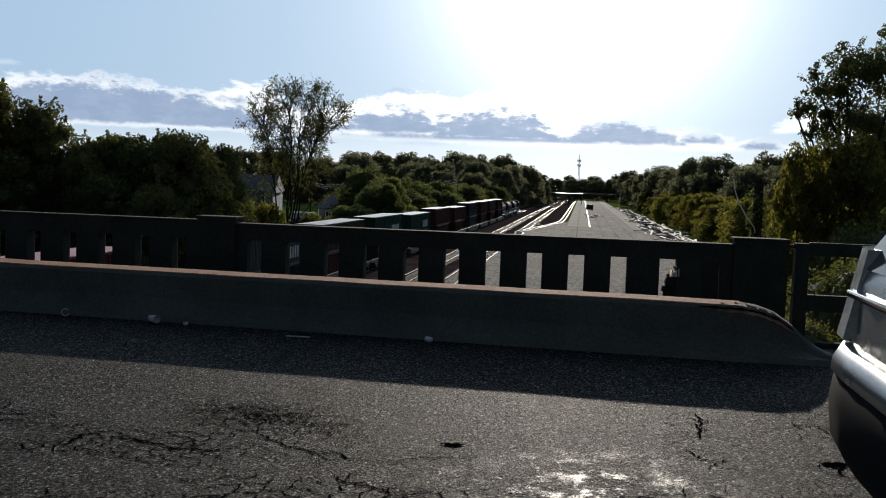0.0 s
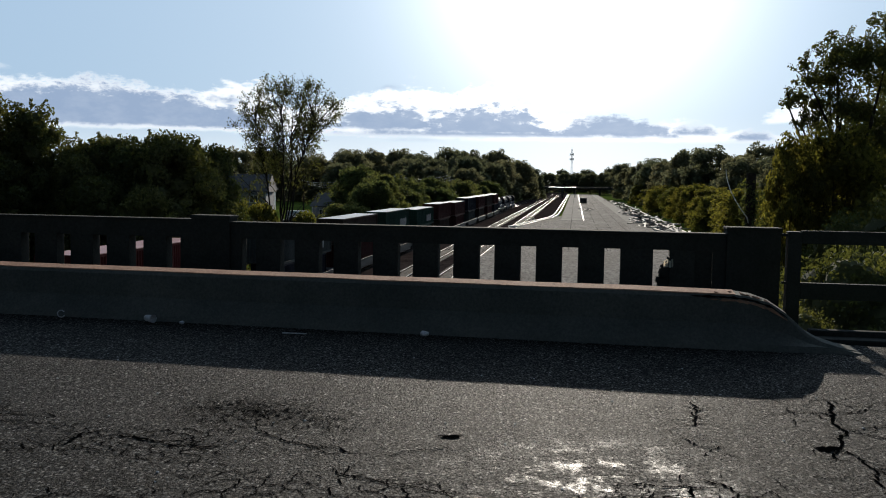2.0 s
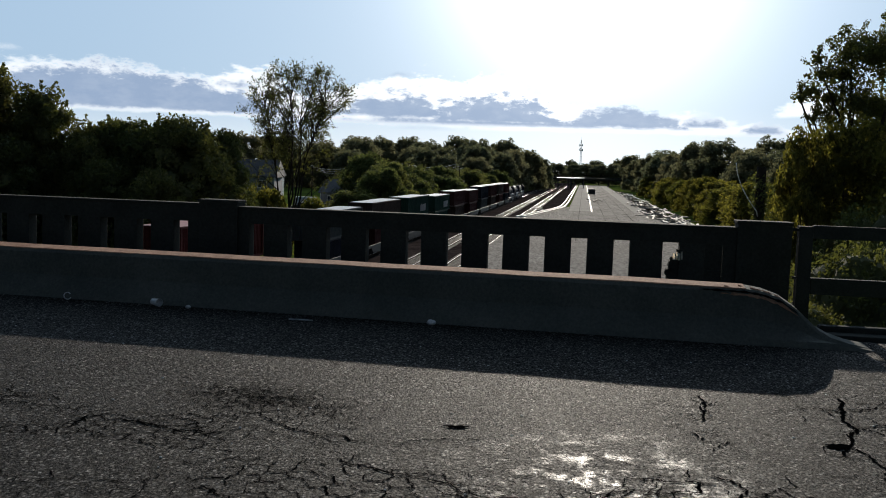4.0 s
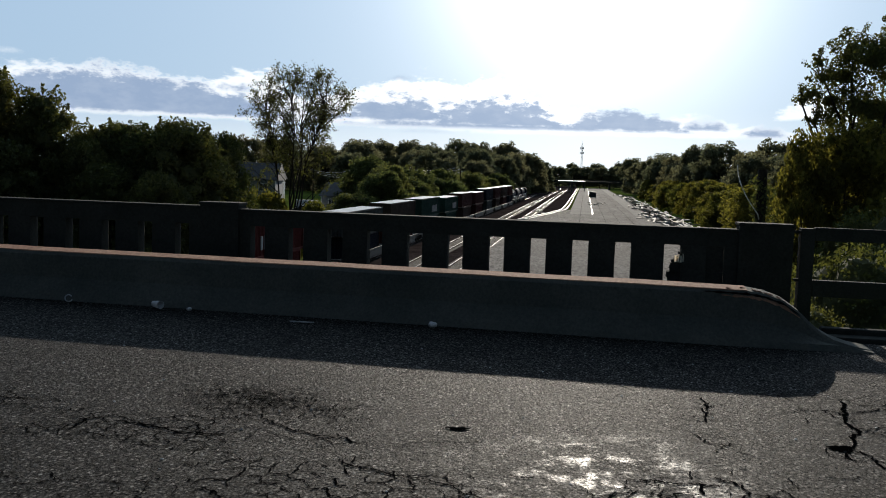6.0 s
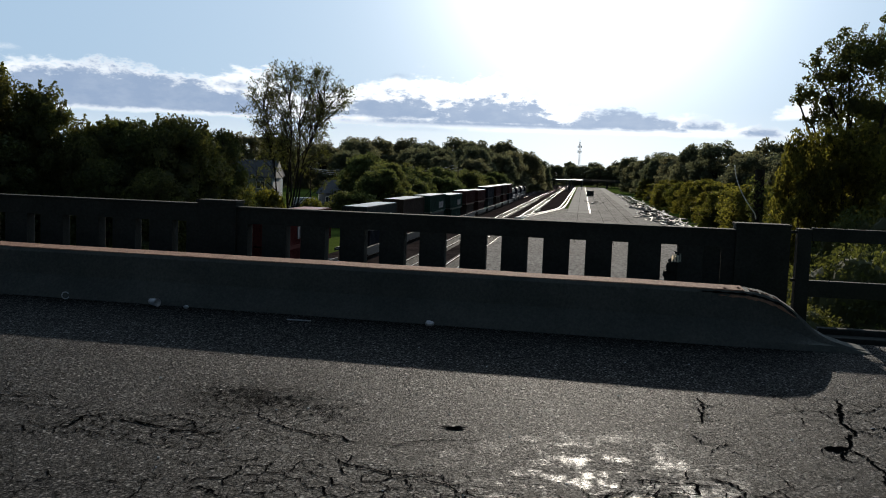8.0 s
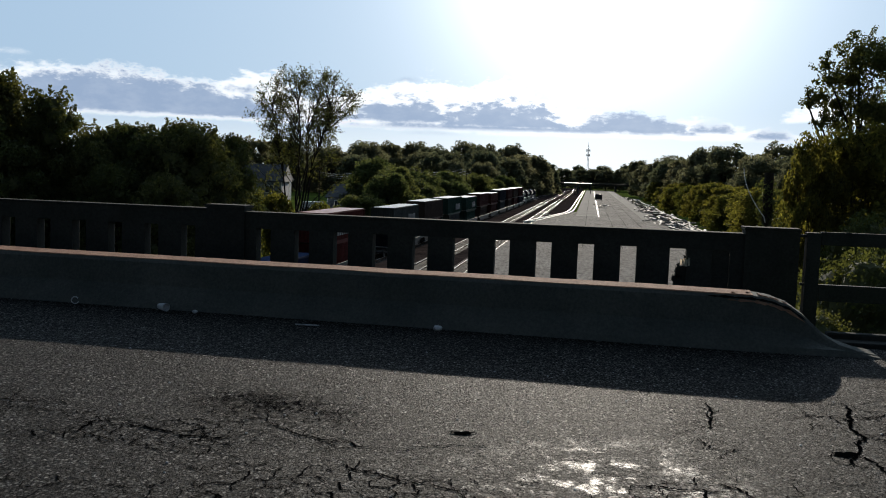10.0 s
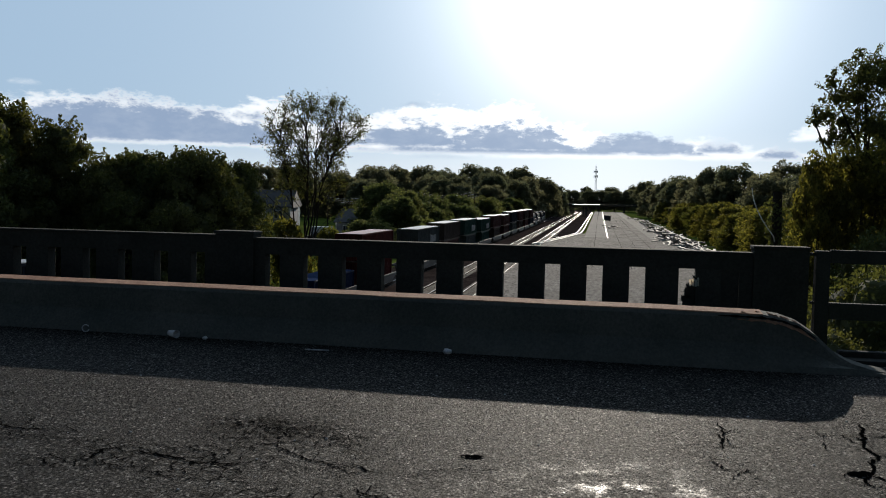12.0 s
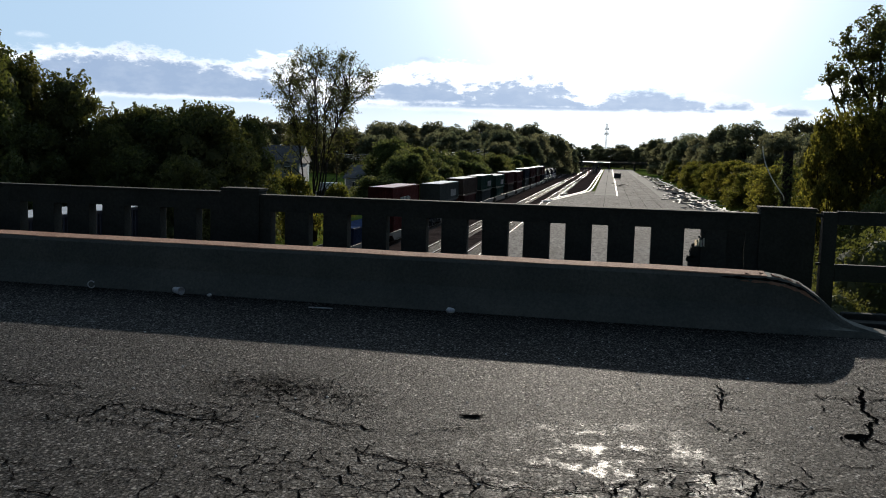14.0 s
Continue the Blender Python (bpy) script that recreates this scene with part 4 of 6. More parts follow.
build_well_car(-36.0, -20.4, 2.95, ("navy", "navy"), seed=1)
build_well_car(-13.0, 9.0, 0, ("grey",), empty=True, seed=2)
build_well_car(15.8, 27.9, 6.9, ("blue",), stacked=False, seed=3)
build_well_car(29.6 + 1.2, 44.3, 3.75, ("red", "red"), bars=1, red_roof=True, seed=4)
build_well_car(58.4, 74.0, 4.15, ("grey", "navy"), bars=2, seed=5)
build_well_car(78.6, 94.2, 3.9, ("brown", "maroon"), seed=6)
build_well_car(99.3, 115.1, 3.88, ("green", "grey"), bars=2, seed=7)
build_well_car(121.0, 136.6, 4.2, ("green", "green"), bars=2, seed=8)
build_well_car(142.2, 157.9, 3.9, ("maroon", "brown"), seed=9)
build_well_car(163.4, 179.2, 4.1, ("maroon", "maroon"), seed=10)
build_well_car(184.7, 200.4, 3.65, ("navy", "grey"), seed=11)
build_well_car(206.0, 221.6, 3.65, ("maroon", "brown"), seed=12)
build_well_car(227.2, 242.8, 3.65, ("brown", "maroon"), seed=13)
build_well_car(248.4, 262.0, 3.65, ("maroon", "navy"), seed=14)


def build_locomotive(mid, seed):
    loco = thing("diesel_locomotive", TRAIN_X + DRIFT * mid, mid, RAILS_Z, "dark diesel locomotive with sunlit white roof trim and handrails", "locomotive", "locomotives of the train", turn=math.degrees(-DRIFT))
    part("frame", box((-1.5, -11, 1.15), (1.5, 11, 1.5), 0.05), M_BLACK, loco)
    part("fuel_tank", box((-1.35, -3.2, 0.45), (1.35, 3.2, 1.15), 0.15), M_BLACK, loco)
    hood = bmesh.new()
    prof = [(-0.9, 1.5), (-0.9, 3.7), (-0.65, 4.15), (0.65, 4.15), (0.9, 3.7), (0.9, 1.5)]
    loft(hood, [[(x, y, z) for x, z in prof] for y in (-9.8, 4.2)])
    part("hood", hood, PAINT["navy"], loco)
    cab = bmesh.new()
    prof = [(-1.5, 1.5), (-1.5, 3.9), (-1.0, 4.6), (1.0, 4.6), (1.5, 3.9), (1.5, 1.5)]
    loft(cab, [[(x, y, z) for x, z in prof] for y in (4.2, 7.2)])
    c = part("cab", cab, PAINT["navy"], loco)
    part("window", box((1.49, 4.7, 3.0), (1.53, 6.6, 3.75), 0.02), M_GLASS, c)
    part("window", box((-1.53, 4.7, 3.0), (-1.49, 6.6, 3.75), 0.02), M_GLASS, c)
    part("nose", box((-0.95, 7.2, 1.5), (0.95, 9.8, 3.0), 0.2), PAINT["navy"], loco)
    for y in (-7.5, -4.6):
        part("radiator_fan", tube(bmesh.new(), (0, y, 4.15), (0, y, 4.4), 0.75, 0.72, 20), M_GALV, loco)
    part("exhaust", box((-0.5, -1.2, 4.15), (0.5, 0.8, 4.55), 0.06), M_GALV, loco)
    for y in (-8.6, -6.0, -3.2, 1.8):
        bm = bmesh.new()
        pts = [(0.98 * math.cos(a), y, 3.1 + 1.25 * math.sin(a)) for a in np.linspace(0, math.pi, 13)]
        sweep(bm, pts, 0.06)
        part("hood_rib", bm, M_WHITE, loco, "white curved hood trim")
    for sx in (-1.45, 1.45):
        bm = sweep(bmesh.new(), [(sx, -10.8, 2.5), (sx, 4.2, 2.5)], 0.035)
        for y in np.arange(-10.6, 4.2, 1.6):
            tube(bm, (sx, y, 1.5), (sx, y, 2.5), 0.03, 0.03, 6)
        part("handrail", bm, M_WHITE, loco, "white handrail")
    for sy in (-7.2, 7.2):
        tr = part("truck", box((-1.1, sy - 2.2, 0.5), (1.1, sy + 2.2, 0.95), 0.05), M_BLACK, loco)
        for wy in (-1.7, 0, 1.7):
            for sx in (-0.75, 0.75):
                part("wheel", tube(bmesh.new(), (sx - 0.07, sy + wy, 0.52), (sx + 0.07, sy + wy, 0.52), 0.52, 0.52, 20), M_BLACK, tr)
    TRAIN.append((loco, mid))


for k in range(3):
    build_locomotive(278.0 + 23.2 * k, k)


# ---- yard clutter ----
def build_yard_things():
    rnd = random.Random(11)
    bin_ = thing("waste_container", 3.6 + DRIFT * 430, 430, RAILS_Z + 0.26, "dark open steel waste container standing in the yard", "container")
    part("body", box((-1.6, -1.3, 0.15), (1.6, 1.3, 2.3), 0.05), M_BLACK, bin_)
    part("rim", box((-1.7, -1.4, 2.3), (1.7, 1.4, 2.42), 0.02), M_BLACK, bin_)
    for i in (-1.2, -0.4, 0.4, 1.2):
        part("rib", box((i - 0.06, -1.38, 0.15), (i + 0.06, -1.3, 2.3)), M_BLACK, bin_)
    part("skid", box((-1.4, -1.2, 0.0), (-1.2, 1.2, 0.15)), M_BLACK, bin_)
    part("skid", box((1.2, -1.2, 0.0), (1.4, 1.2, 0.15)), M_BLACK, bin_)

    def heap(name, x, y, n, lx, spread, label, z=RAILS_Z + 0.26, mat=None, size=1.0, turn=35):
        t = thing(name, x + DRIFT * y, y, z, label, "timber pile", "scrap along the yard")
        for i in range(n):
            L_, w, h = rnd.uniform(0.5, 1) * lx, rnd.uniform(0.16, 0.32) * size, rnd.uniform(0.10, 0.22) * size
            ob = part("timber", box((-L_ / 2, -w / 2, 0), (L_ / 2, w / 2, h), 0.01), mat or M_WOOD, t)
            ob.matrix_basis = pose(rnd.gauss(0, spread), rnd.gauss(0, spread * 1.8), h * rnd.choice((0, 0, 1, 2, 3)), rnd.uniform(-4, 4), rnd.uniform(-5, 5), 90 + rnd.gauss(0, turn))

    heap("timber_pile", 3.0, 318, 14, 2.4, 1.2, "small scattered heap of pale timber in the yard")
    heap("timber_pile", 5.6, 318, 5, 1.8, 1.0, "few pale boards lying in the yard")
    heap("scrap_heap", -11.0, 243, 7, 2.0, 0.9, "small heap of pale scrap between the tracks", RAILS_Z - 0.16)
    for i, y in enumerate((92, 101, 112, 150, 168, 186, 204, 222, 240, 262, 284, 306, 330, 356, 384, 416, 450, 490)):
        heap("timber_pile", 18.6 + rnd.uniform(-1.0, 1.2) + (0.0 if y > 120 else -1.0), y, 60 if y < 330 else 24, 9.0 if y < 240 else 6.0, 1.7, "long pile of bleached railway timbers along the yard", RAILS_Z - 0.2, None, 1.45, 13)
    for y in (256, 270, 298, 322):
        crate = thing("pallet_stack", 18.0 + DRIFT * y, y, RAILS_Z - 0.1, "dark stack of railway ties beside the yard", "tie stack", "scrap along the yard")
        for k in range(5):
            for j in range(4):
                part("tie", box((-1.3, -1.4 + j * 0.75, k * 0.24), (1.3, -1.1 + j * 0.75, k * 0.24 + 0.2), 0.01), M_TIE if k < 4 else M_WOOD, crate)
    # low pale pipe along the foot of the trees
    pipe = sweep(bmesh.new(), [(21.6 + DRIFT * y + 0.25 * math.sin(y * 0.06), y, RAILS_Z + 0.35) for y in range(80, 480, 8)], 0.16, 8)
    tagged(part("pipe", pipe, M_WOOD), "long pale pipe lying along the yard's edge", "pipe")
    for y in range(84, 480, 16):
        part("pipe_support", box((21.4 + DRIFT * y + 0.25 * math.sin(y * 0.06), y - 0.15, RAILS_Z - 0.35), (21.8 + DRIFT * y + 0.25 * math.sin(y * 0.06), y + 0.15, RAILS_Z + 0.22)), M_TIE, bpy.data.objects["pipe"])
    # far overpass with parked pale roofs
    far = thing("far_overpass", 0, 760, RAILS_Z, "distant grey highway overpass across the tracks", "overpass")
    part("deck", box((-60, -6, 4.4), (70, 6, 5.9), 0.1), M_CONC, far)
    part("railing", box((-60, -6.2, 6.0), (70, -6.0, 6.9)), M_STEEL, far)
    for x in (-44, -30, -6, 14, 34):
        part("pier", box((x - 0.8, -5, -0.5), (x + 0.8, 5, 4.4), 0.1), M_CONC, far)
    for x, w, y in ((-12.0, 8.5, 585), (-3.2, 7.0, 600), (-8.5, 3.0, 572)):
        sh = thing("platform_canopy", x + DRIFT * y, y, RAILS_Z - 0.2, "distant flat canopy with a sunlit white roof beside the tracks", "canopy", "far canopies")
        part("roof", box((-w / 2, -9, 6.5), (w / 2, 9, 6.85), 0.05), M_WHITE, sh)
        for sx in (-w / 2 + 0.5, w / 2 - 0.5):
            for yy in (-8, 8):
                part("post", tube(bmesh.new(), (sx, yy, 0), (sx, yy, 6.5), 0.18, 0.18, 8), M_BLACK, sh)


build_yard_things()

# ---- trees ----
def leaf_mesh(name, centers, radii, count, size, mat, seed, droop=0.0):
    """Many small leaf blades scattered over the shells of clumps."""
    r = np.random.RandomState(seed)
    centers, radii = np.array(centers, float), np.array(radii, float)
    wts = radii ** 2
    idx = r.choice(len(centers), count, p=wts / wts.sum())
    v = r.normal(size=(count, 3))
    v /= np.linalg.norm(v, axis=1)[:, None]
    rad = radii[idx] * (0.55 + 0.55 * r.rand(count) ** 0.7)
    c = centers[idx] + v * rad[:, None] * np.array([1, 1, 0.85])
    n = v + r.normal(size=(count, 3)) * 0.8
    n /= np.linalg.norm(n, axis=1)[:, None]
    a = np.cross(n, r.normal(size=(count, 3)))
    a /= np.linalg.norm(a, axis=1)[:, None]
    b = np.cross(n, a)
    s = size * (0.6 + 0.8 * r.rand(count))[:, None]
    fold = n * s * 0.18
    verts = np.stack([c - a * s, c - b * s * 0.55 + fold, c + a * s - np.array([0, 0, 1]) * s * droop, c + b * s * 0.55 + fold], axis=1).reshape(-1, 3)
    me = bpy.data.meshes.new(name)
    me.vertices.add(count * 4)
    me.vertices.foreach_set("co", verts.ravel())
    me.loops.add(count * 4)
    me.loops.foreach_set("vertex_index", np.arange(count * 4))
    me.polygons.add(count)
    me.polygons.foreach_set("loop_start", np.arange(count) * 4)
    me.materials.append(mat)
    me.update(calc_edges=True)
    me.validate()
    return me


def inner_mesh(name, centers, radii, mat, k=0.72):
    """Dark inner masses of twigs that close the crown."""
    bm = bmesh.new()
    for c, r in zip(centers, radii):
        q = bmesh.ops.create_icosphere(bm, subdivisions=2, radius=1)
        for v in q["verts"]:
            d = 1 + 0.45 * noise.noise(v.co * 1.9 + Vector(c))
            v.co = Vector(c) + Vector((v.co.x, v.co.y, v.co.z * 0.85)) * r * k * d
    return mesh_of(name, bm, mat)


def limbs(bm, base, tips, r0, rnd):
    """Trunk and curved limbs towards the clumps."""
    base = Vector(base)
    top = Vector((0, 0, 0))
    for t in tips:
        top += Vector(t)
    top /= len(tips)
    fork = base.lerp(top, 0.45)
    tube(bm, base - Vector((0, 0, 0.3)), fork, r0 * 1.15, r0 * 0.7, 10)
    for t in tips:
        t = Vector(t)
        m = fork.lerp(t, 0.5) + Vector((rnd.gauss(0, 0.25), rnd.gauss(0, 0.25), 0.3 + rnd.random() * 0.4))
        tube(bm, fork, m, r0 * 0.45, r0 * 0.28, 7)
        tube(bm, m, t, r0 * 0.28, r0 * 0.08, 6)


def full_tree(name, h, w, low, lobes, leaves, size, mat, seed, label, category="tree", group="", fuzz=0.0, core=0.66, lobe=1.0, clumps=None):
    """A dense tree h high and w wide, with foliage down to 'low'."""
    rnd = random.Random(seed)
    cs, rs = [], []
    for i in range(lobes):
        z = low + (h - low) * (0.08 + 0.84 * (i + 0.5) / lobes)
        u = (z - low) / (h - low)
        reach = w / 2 * math.sqrt(max(0.06, 1 - 0.93 * u ** 1.8))
        a = i * 2.4 + rnd.uniform(-0.5, 0.5)
        rr = min(0.25 * w, 0.30 * (h - low)) * lobe * rnd.uniform(0.6, 1.1) * (1.0 - 0.35 * u)
        d = max(0.0, reach - rr * 0.8) * rnd.uniform(0.35, 1.0)
        cs.append((d * math.cos(a), d * math.sin(a), min(z, h - rr * 0.8)))
        rs.append(rr)
    if clumps:
        cs, rs = [c[:3] for c in clumps], [c[3] for c in clumps]
    t = new(name)
    tagged(t, label, category, group)
    bm = bmesh.new()
    limbs(bm, (0, 0, 0), cs[::2], max(0.12, 0.022 * h), rnd)
    part("trunk", bm, M_BARK, t)
    part("inner_crown", inner_mesh("inner_crown", cs, rs, mat, core), mat, t)
    # stray sprays beyond the clumps break the outline
    sp, sr = list(cs), list(rs)
    for c, r in zip(cs, rs):
        for _ in range(5):
            v = Vector((rnd.gauss(0, 1), rnd.gauss(0, 1), rnd.gauss(0.4, 0.8))).normalized()
            sp.append(tuple(Vector(c) + v * r * rnd.uniform(0.9, 1.2)))
            sr.append(r * rnd.uniform(0.16, 0.34))
    for _ in range(0 if clumps else 70):
        u = rnd.random() ** 0.8
        reach = w / 2 * math.sqrt(max(0.06, 1 - 0.93 * u ** 1.8)) * rnd.uniform(0.6, 1.02)
        a = rnd.uniform(0, 6.28)
        sp.append((reach * math.cos(a), reach * math.sin(a), low + (h - low) * (0.05 + 0.93 * u)))
        sr.append(w * rnd.uniform(0.05, 0.11))
    part("crown", leaf_mesh("crown", sp, sr, leaves, size, mat, seed), mat, t)
    if fuzz:
        bm = bmesh.new()
        tips, tr = [], []
        for _ in range(48):
            k = rnd.randrange(len(cs))
            c, r = Vector(cs[k]), rs[k]
            v = Vector((rnd.gauss(0, 0.5), rnd.gauss(0, 0.5), 1)).normalized()
            p, q = c + v * r * 0.5, c + v * (r + fuzz * rnd.uniform(0.3, 1.0))
            tube(bm, p, q, 0.03, 0.01, 4)
            for s in np.linspace(0.5, 1, 5):
                tips.append(tuple(p.lerp(q, s)))
                tr.append(0.14)
        tagged(part("shoot_tuft", bm, M_BARK, t), kind="stuff")
        part("tuft", leaf_mesh("tuft", tips, tr, 1900, size * 0.75, mat, seed + 5), mat, t)
    return t


def put(t, x, y, z, s=1.0, sz=None, turn=0):
    t.matrix_basis = pose(x, y, z, 0, 0, turn)
    t.scale = (s, s, sz or s)


def again(t, x, y, z, s=1.0, sz=None, turn=0):
    c = copy_thing(t, pose(x, y, z, 0, 0, turn))
    c.scale = (s, s, sz or s)
    return c


def build_left_trees():
    z = RAILS_Z - 0.3
    a = full_tree("tree", 13.2, 10.0, 0.3, 44, 20000, 0.15, M_LEAF_DARK, 21, "dense dark green tree in shade beyond the train", "tree", "dark trees beyond the train", fuzz=1.3, lobe=0.68)
    b = full_tree("tree", 12.6, 10.0, 0.3, 44, 20000, 0.15, M_LEAF_DARK, 22, "broad dark green bushy tree beyond the train", "tree", "dark trees beyond the train", fuzz=1.8, lobe=0.68)
    c = full_tree("tree", 16.2, 10.0, 1.0, 24, 22000, 0.16, M_LEAF_DARK, 23, "tall green leafy tree beyond the train", "tree", "dark trees beyond the train", fuzz=0.9)
    put(a, -32.4, 72, z)
    put(b, -35.5, 73, z, 1.0)
    again(a, -39.0, 74, z, 0.98, 0.98, 140)
    again(b, -36.0, 79, z, 1.0, 1.02, 80)
    again(a, -33.0, 80, z, 0.8, 0.95, 200)
    put(c, -44.4, 71, z, 0.85, 0.95)
    again(c, -49.0, 71, z, 0.9, 1.04, 120)
    again(b, -42.0, 78, z, 1.0, 1.0, 250)
    again(c, -51.0, 69, z, 1.0, 1.08, 200)
    again(c, -46.6, 61.5, z, 1.0, 1.18, 30)
    again(b, -46.0, 66, z, 1.0, 0.9, 30)
    again(b, -41.0, 72.5, z, 0.85, 0.98, 190)
    again(a, -40.2, 70, z, 0.7, 0.86, 290)
    again(c, -51, 63, z, 1.0, 1.3, 300)
    again(a, -37, 68, z, 0.75, 0.72, 60)
    again(b, -32.5, 67, z, 0.62, 0.70, 10)


build_left_trees()


def build_sparse_tree():
    """Open, many-stemmed tree with a wide rounded crown of thin foliage."""
    rnd = random.Random(77)
    t = thing("tree", -32.0, 97, RAILS_Z - 0.3, "tall open many-stemmed tree with thin sparse leaves", "tree")
    mid = Vector((0.9, 0.0, 16.0))
    stems = []
    for k in range(7):
        a = k * 2.4
        out = 0.55 + 0.32 * k
        foot = Vector((0.45 * math.cos(a), 0.4 * math.sin(a), 0.0))
        knots = [foot]
        for z, f in ((3.0, 0.25), (6.5, 0.6), (10.0, 1.0), (13.5, 1.5), (17.2 - 0.25 * k, 2.0)):
            knots.append(Vector((mid.x * z / 16 + out * f * math.cos(a) + rnd.gauss(0, 0.18), out * f * math.sin(a) + rnd.gauss(0, 0.18), z)))
        bm = bmesh.new()
        r = 0.19 - 0.008 * k
        for p, q in zip(knots, knots[1:]):
            tube(bm, p, q, r, r * 0.74, 7, False)
            r *= 0.74
        part("stem", bm, M_BARK, t, "dark slender stem")
        stems.append(knots)

    def on_stem(knots, z):
        for p, q in zip(knots, knots[1:]):
            if z <= q.z:
                return p.lerp(q, max(0.0, (z - p.z) / (q.z - p.z)))
        return knots[-1]

    targets = []
    while len(targets) < 190:
        v = Vector((rnd.uniform(-1, 1), rnd.uniform(-1, 1), rnd.uniform(-1, 1)))
        if 0.25 < v.length < 1 and noise.noise(v * 2.4) > -0.22:
            targets.append(mid + Vector((v.x * 5.7, v.y * 4.8, v.z * 4.5)))
    for k in range(26):
        a = rnd.uniform(0, 6.28)
        d = rnd.uniform(1.6, 5.6)
        targets.append(Vector((0.7 + d * math.cos(a), 0.8 * d * math.sin(a), rnd.uniform(7.5, 12.0))))
    bm = bmesh.new()
    tips = []
    for g in targets:
        knots = min(stems, key=lambda k: (k[3].xy - g.xy).length + rnd.random())
        far = (on_stem(knots, g.z).xy - g.xy).length
        p = on_stem(knots, max(4.5, g.z - 0.75 * far - 1.0))
        bend = p.lerp(g, 0.5) + Vector((rnd.gauss(0, 0.25), rnd.gauss(0, 0.25), 0.12 * far + rnd.gauss(0, 0.15)))
        prev, r = p, 0.055
        for f in (0.25, 0.5, 0.75, 1.0):
            q = p * (1 - f) ** 2 + bend * 2 * f * (1 - f) + g * f ** 2
            tube(bm, prev, q, r, r * 0.72, 5, False)
            prev, r = q, r * 0.72
        outward = (g - mid).normalized()
        for _ in range(11):
            d = (outward * 0.55 + Vector((rnd.gauss(0, 0.6), rnd.gauss(0, 0.6), rnd.gauss(0.35, 0.5)))).normalized()
            a = p.lerp(g, rnd.uniform(0.6, 1.0)) if rnd.random() < 0.4 else g
            e = a + d * rnd.uniform(0.5, 1.35)
            tube(bm, a, e, 0.017, 0.008, 4, False)
            for f in (0.4, 0.7, 1.0):
                tips.append(tuple(a.lerp(e, f)))
    part("bough", bm, M_BARK, t, "dark slender branches and twigs")
    part("crown", leaf_mesh("crown", tips, [0.26] * len(tips), 13500, 0.105, M_LEAF_DARK, 5), M_LEAF_DARK, t)
    u = full_tree("shrub", 5.0, 6.0, 0.2, 9, 3800, 0.16, M_LEAF_Y, 31, "pale yellow-green shrub under the open tree", "shrub", "shrubs beyond the train")
    put(u, -32.6, 93, RAILS_Z - 0.3, 0.8, 1.42)
    again(u, -28.6, 95, RAILS_Z - 0.3, 0.7, 1.25, 200)
    again(u, -36.5, 97, RAILS_Z - 0.3, 0.85, 1.45, 90)


build_sparse_tree()


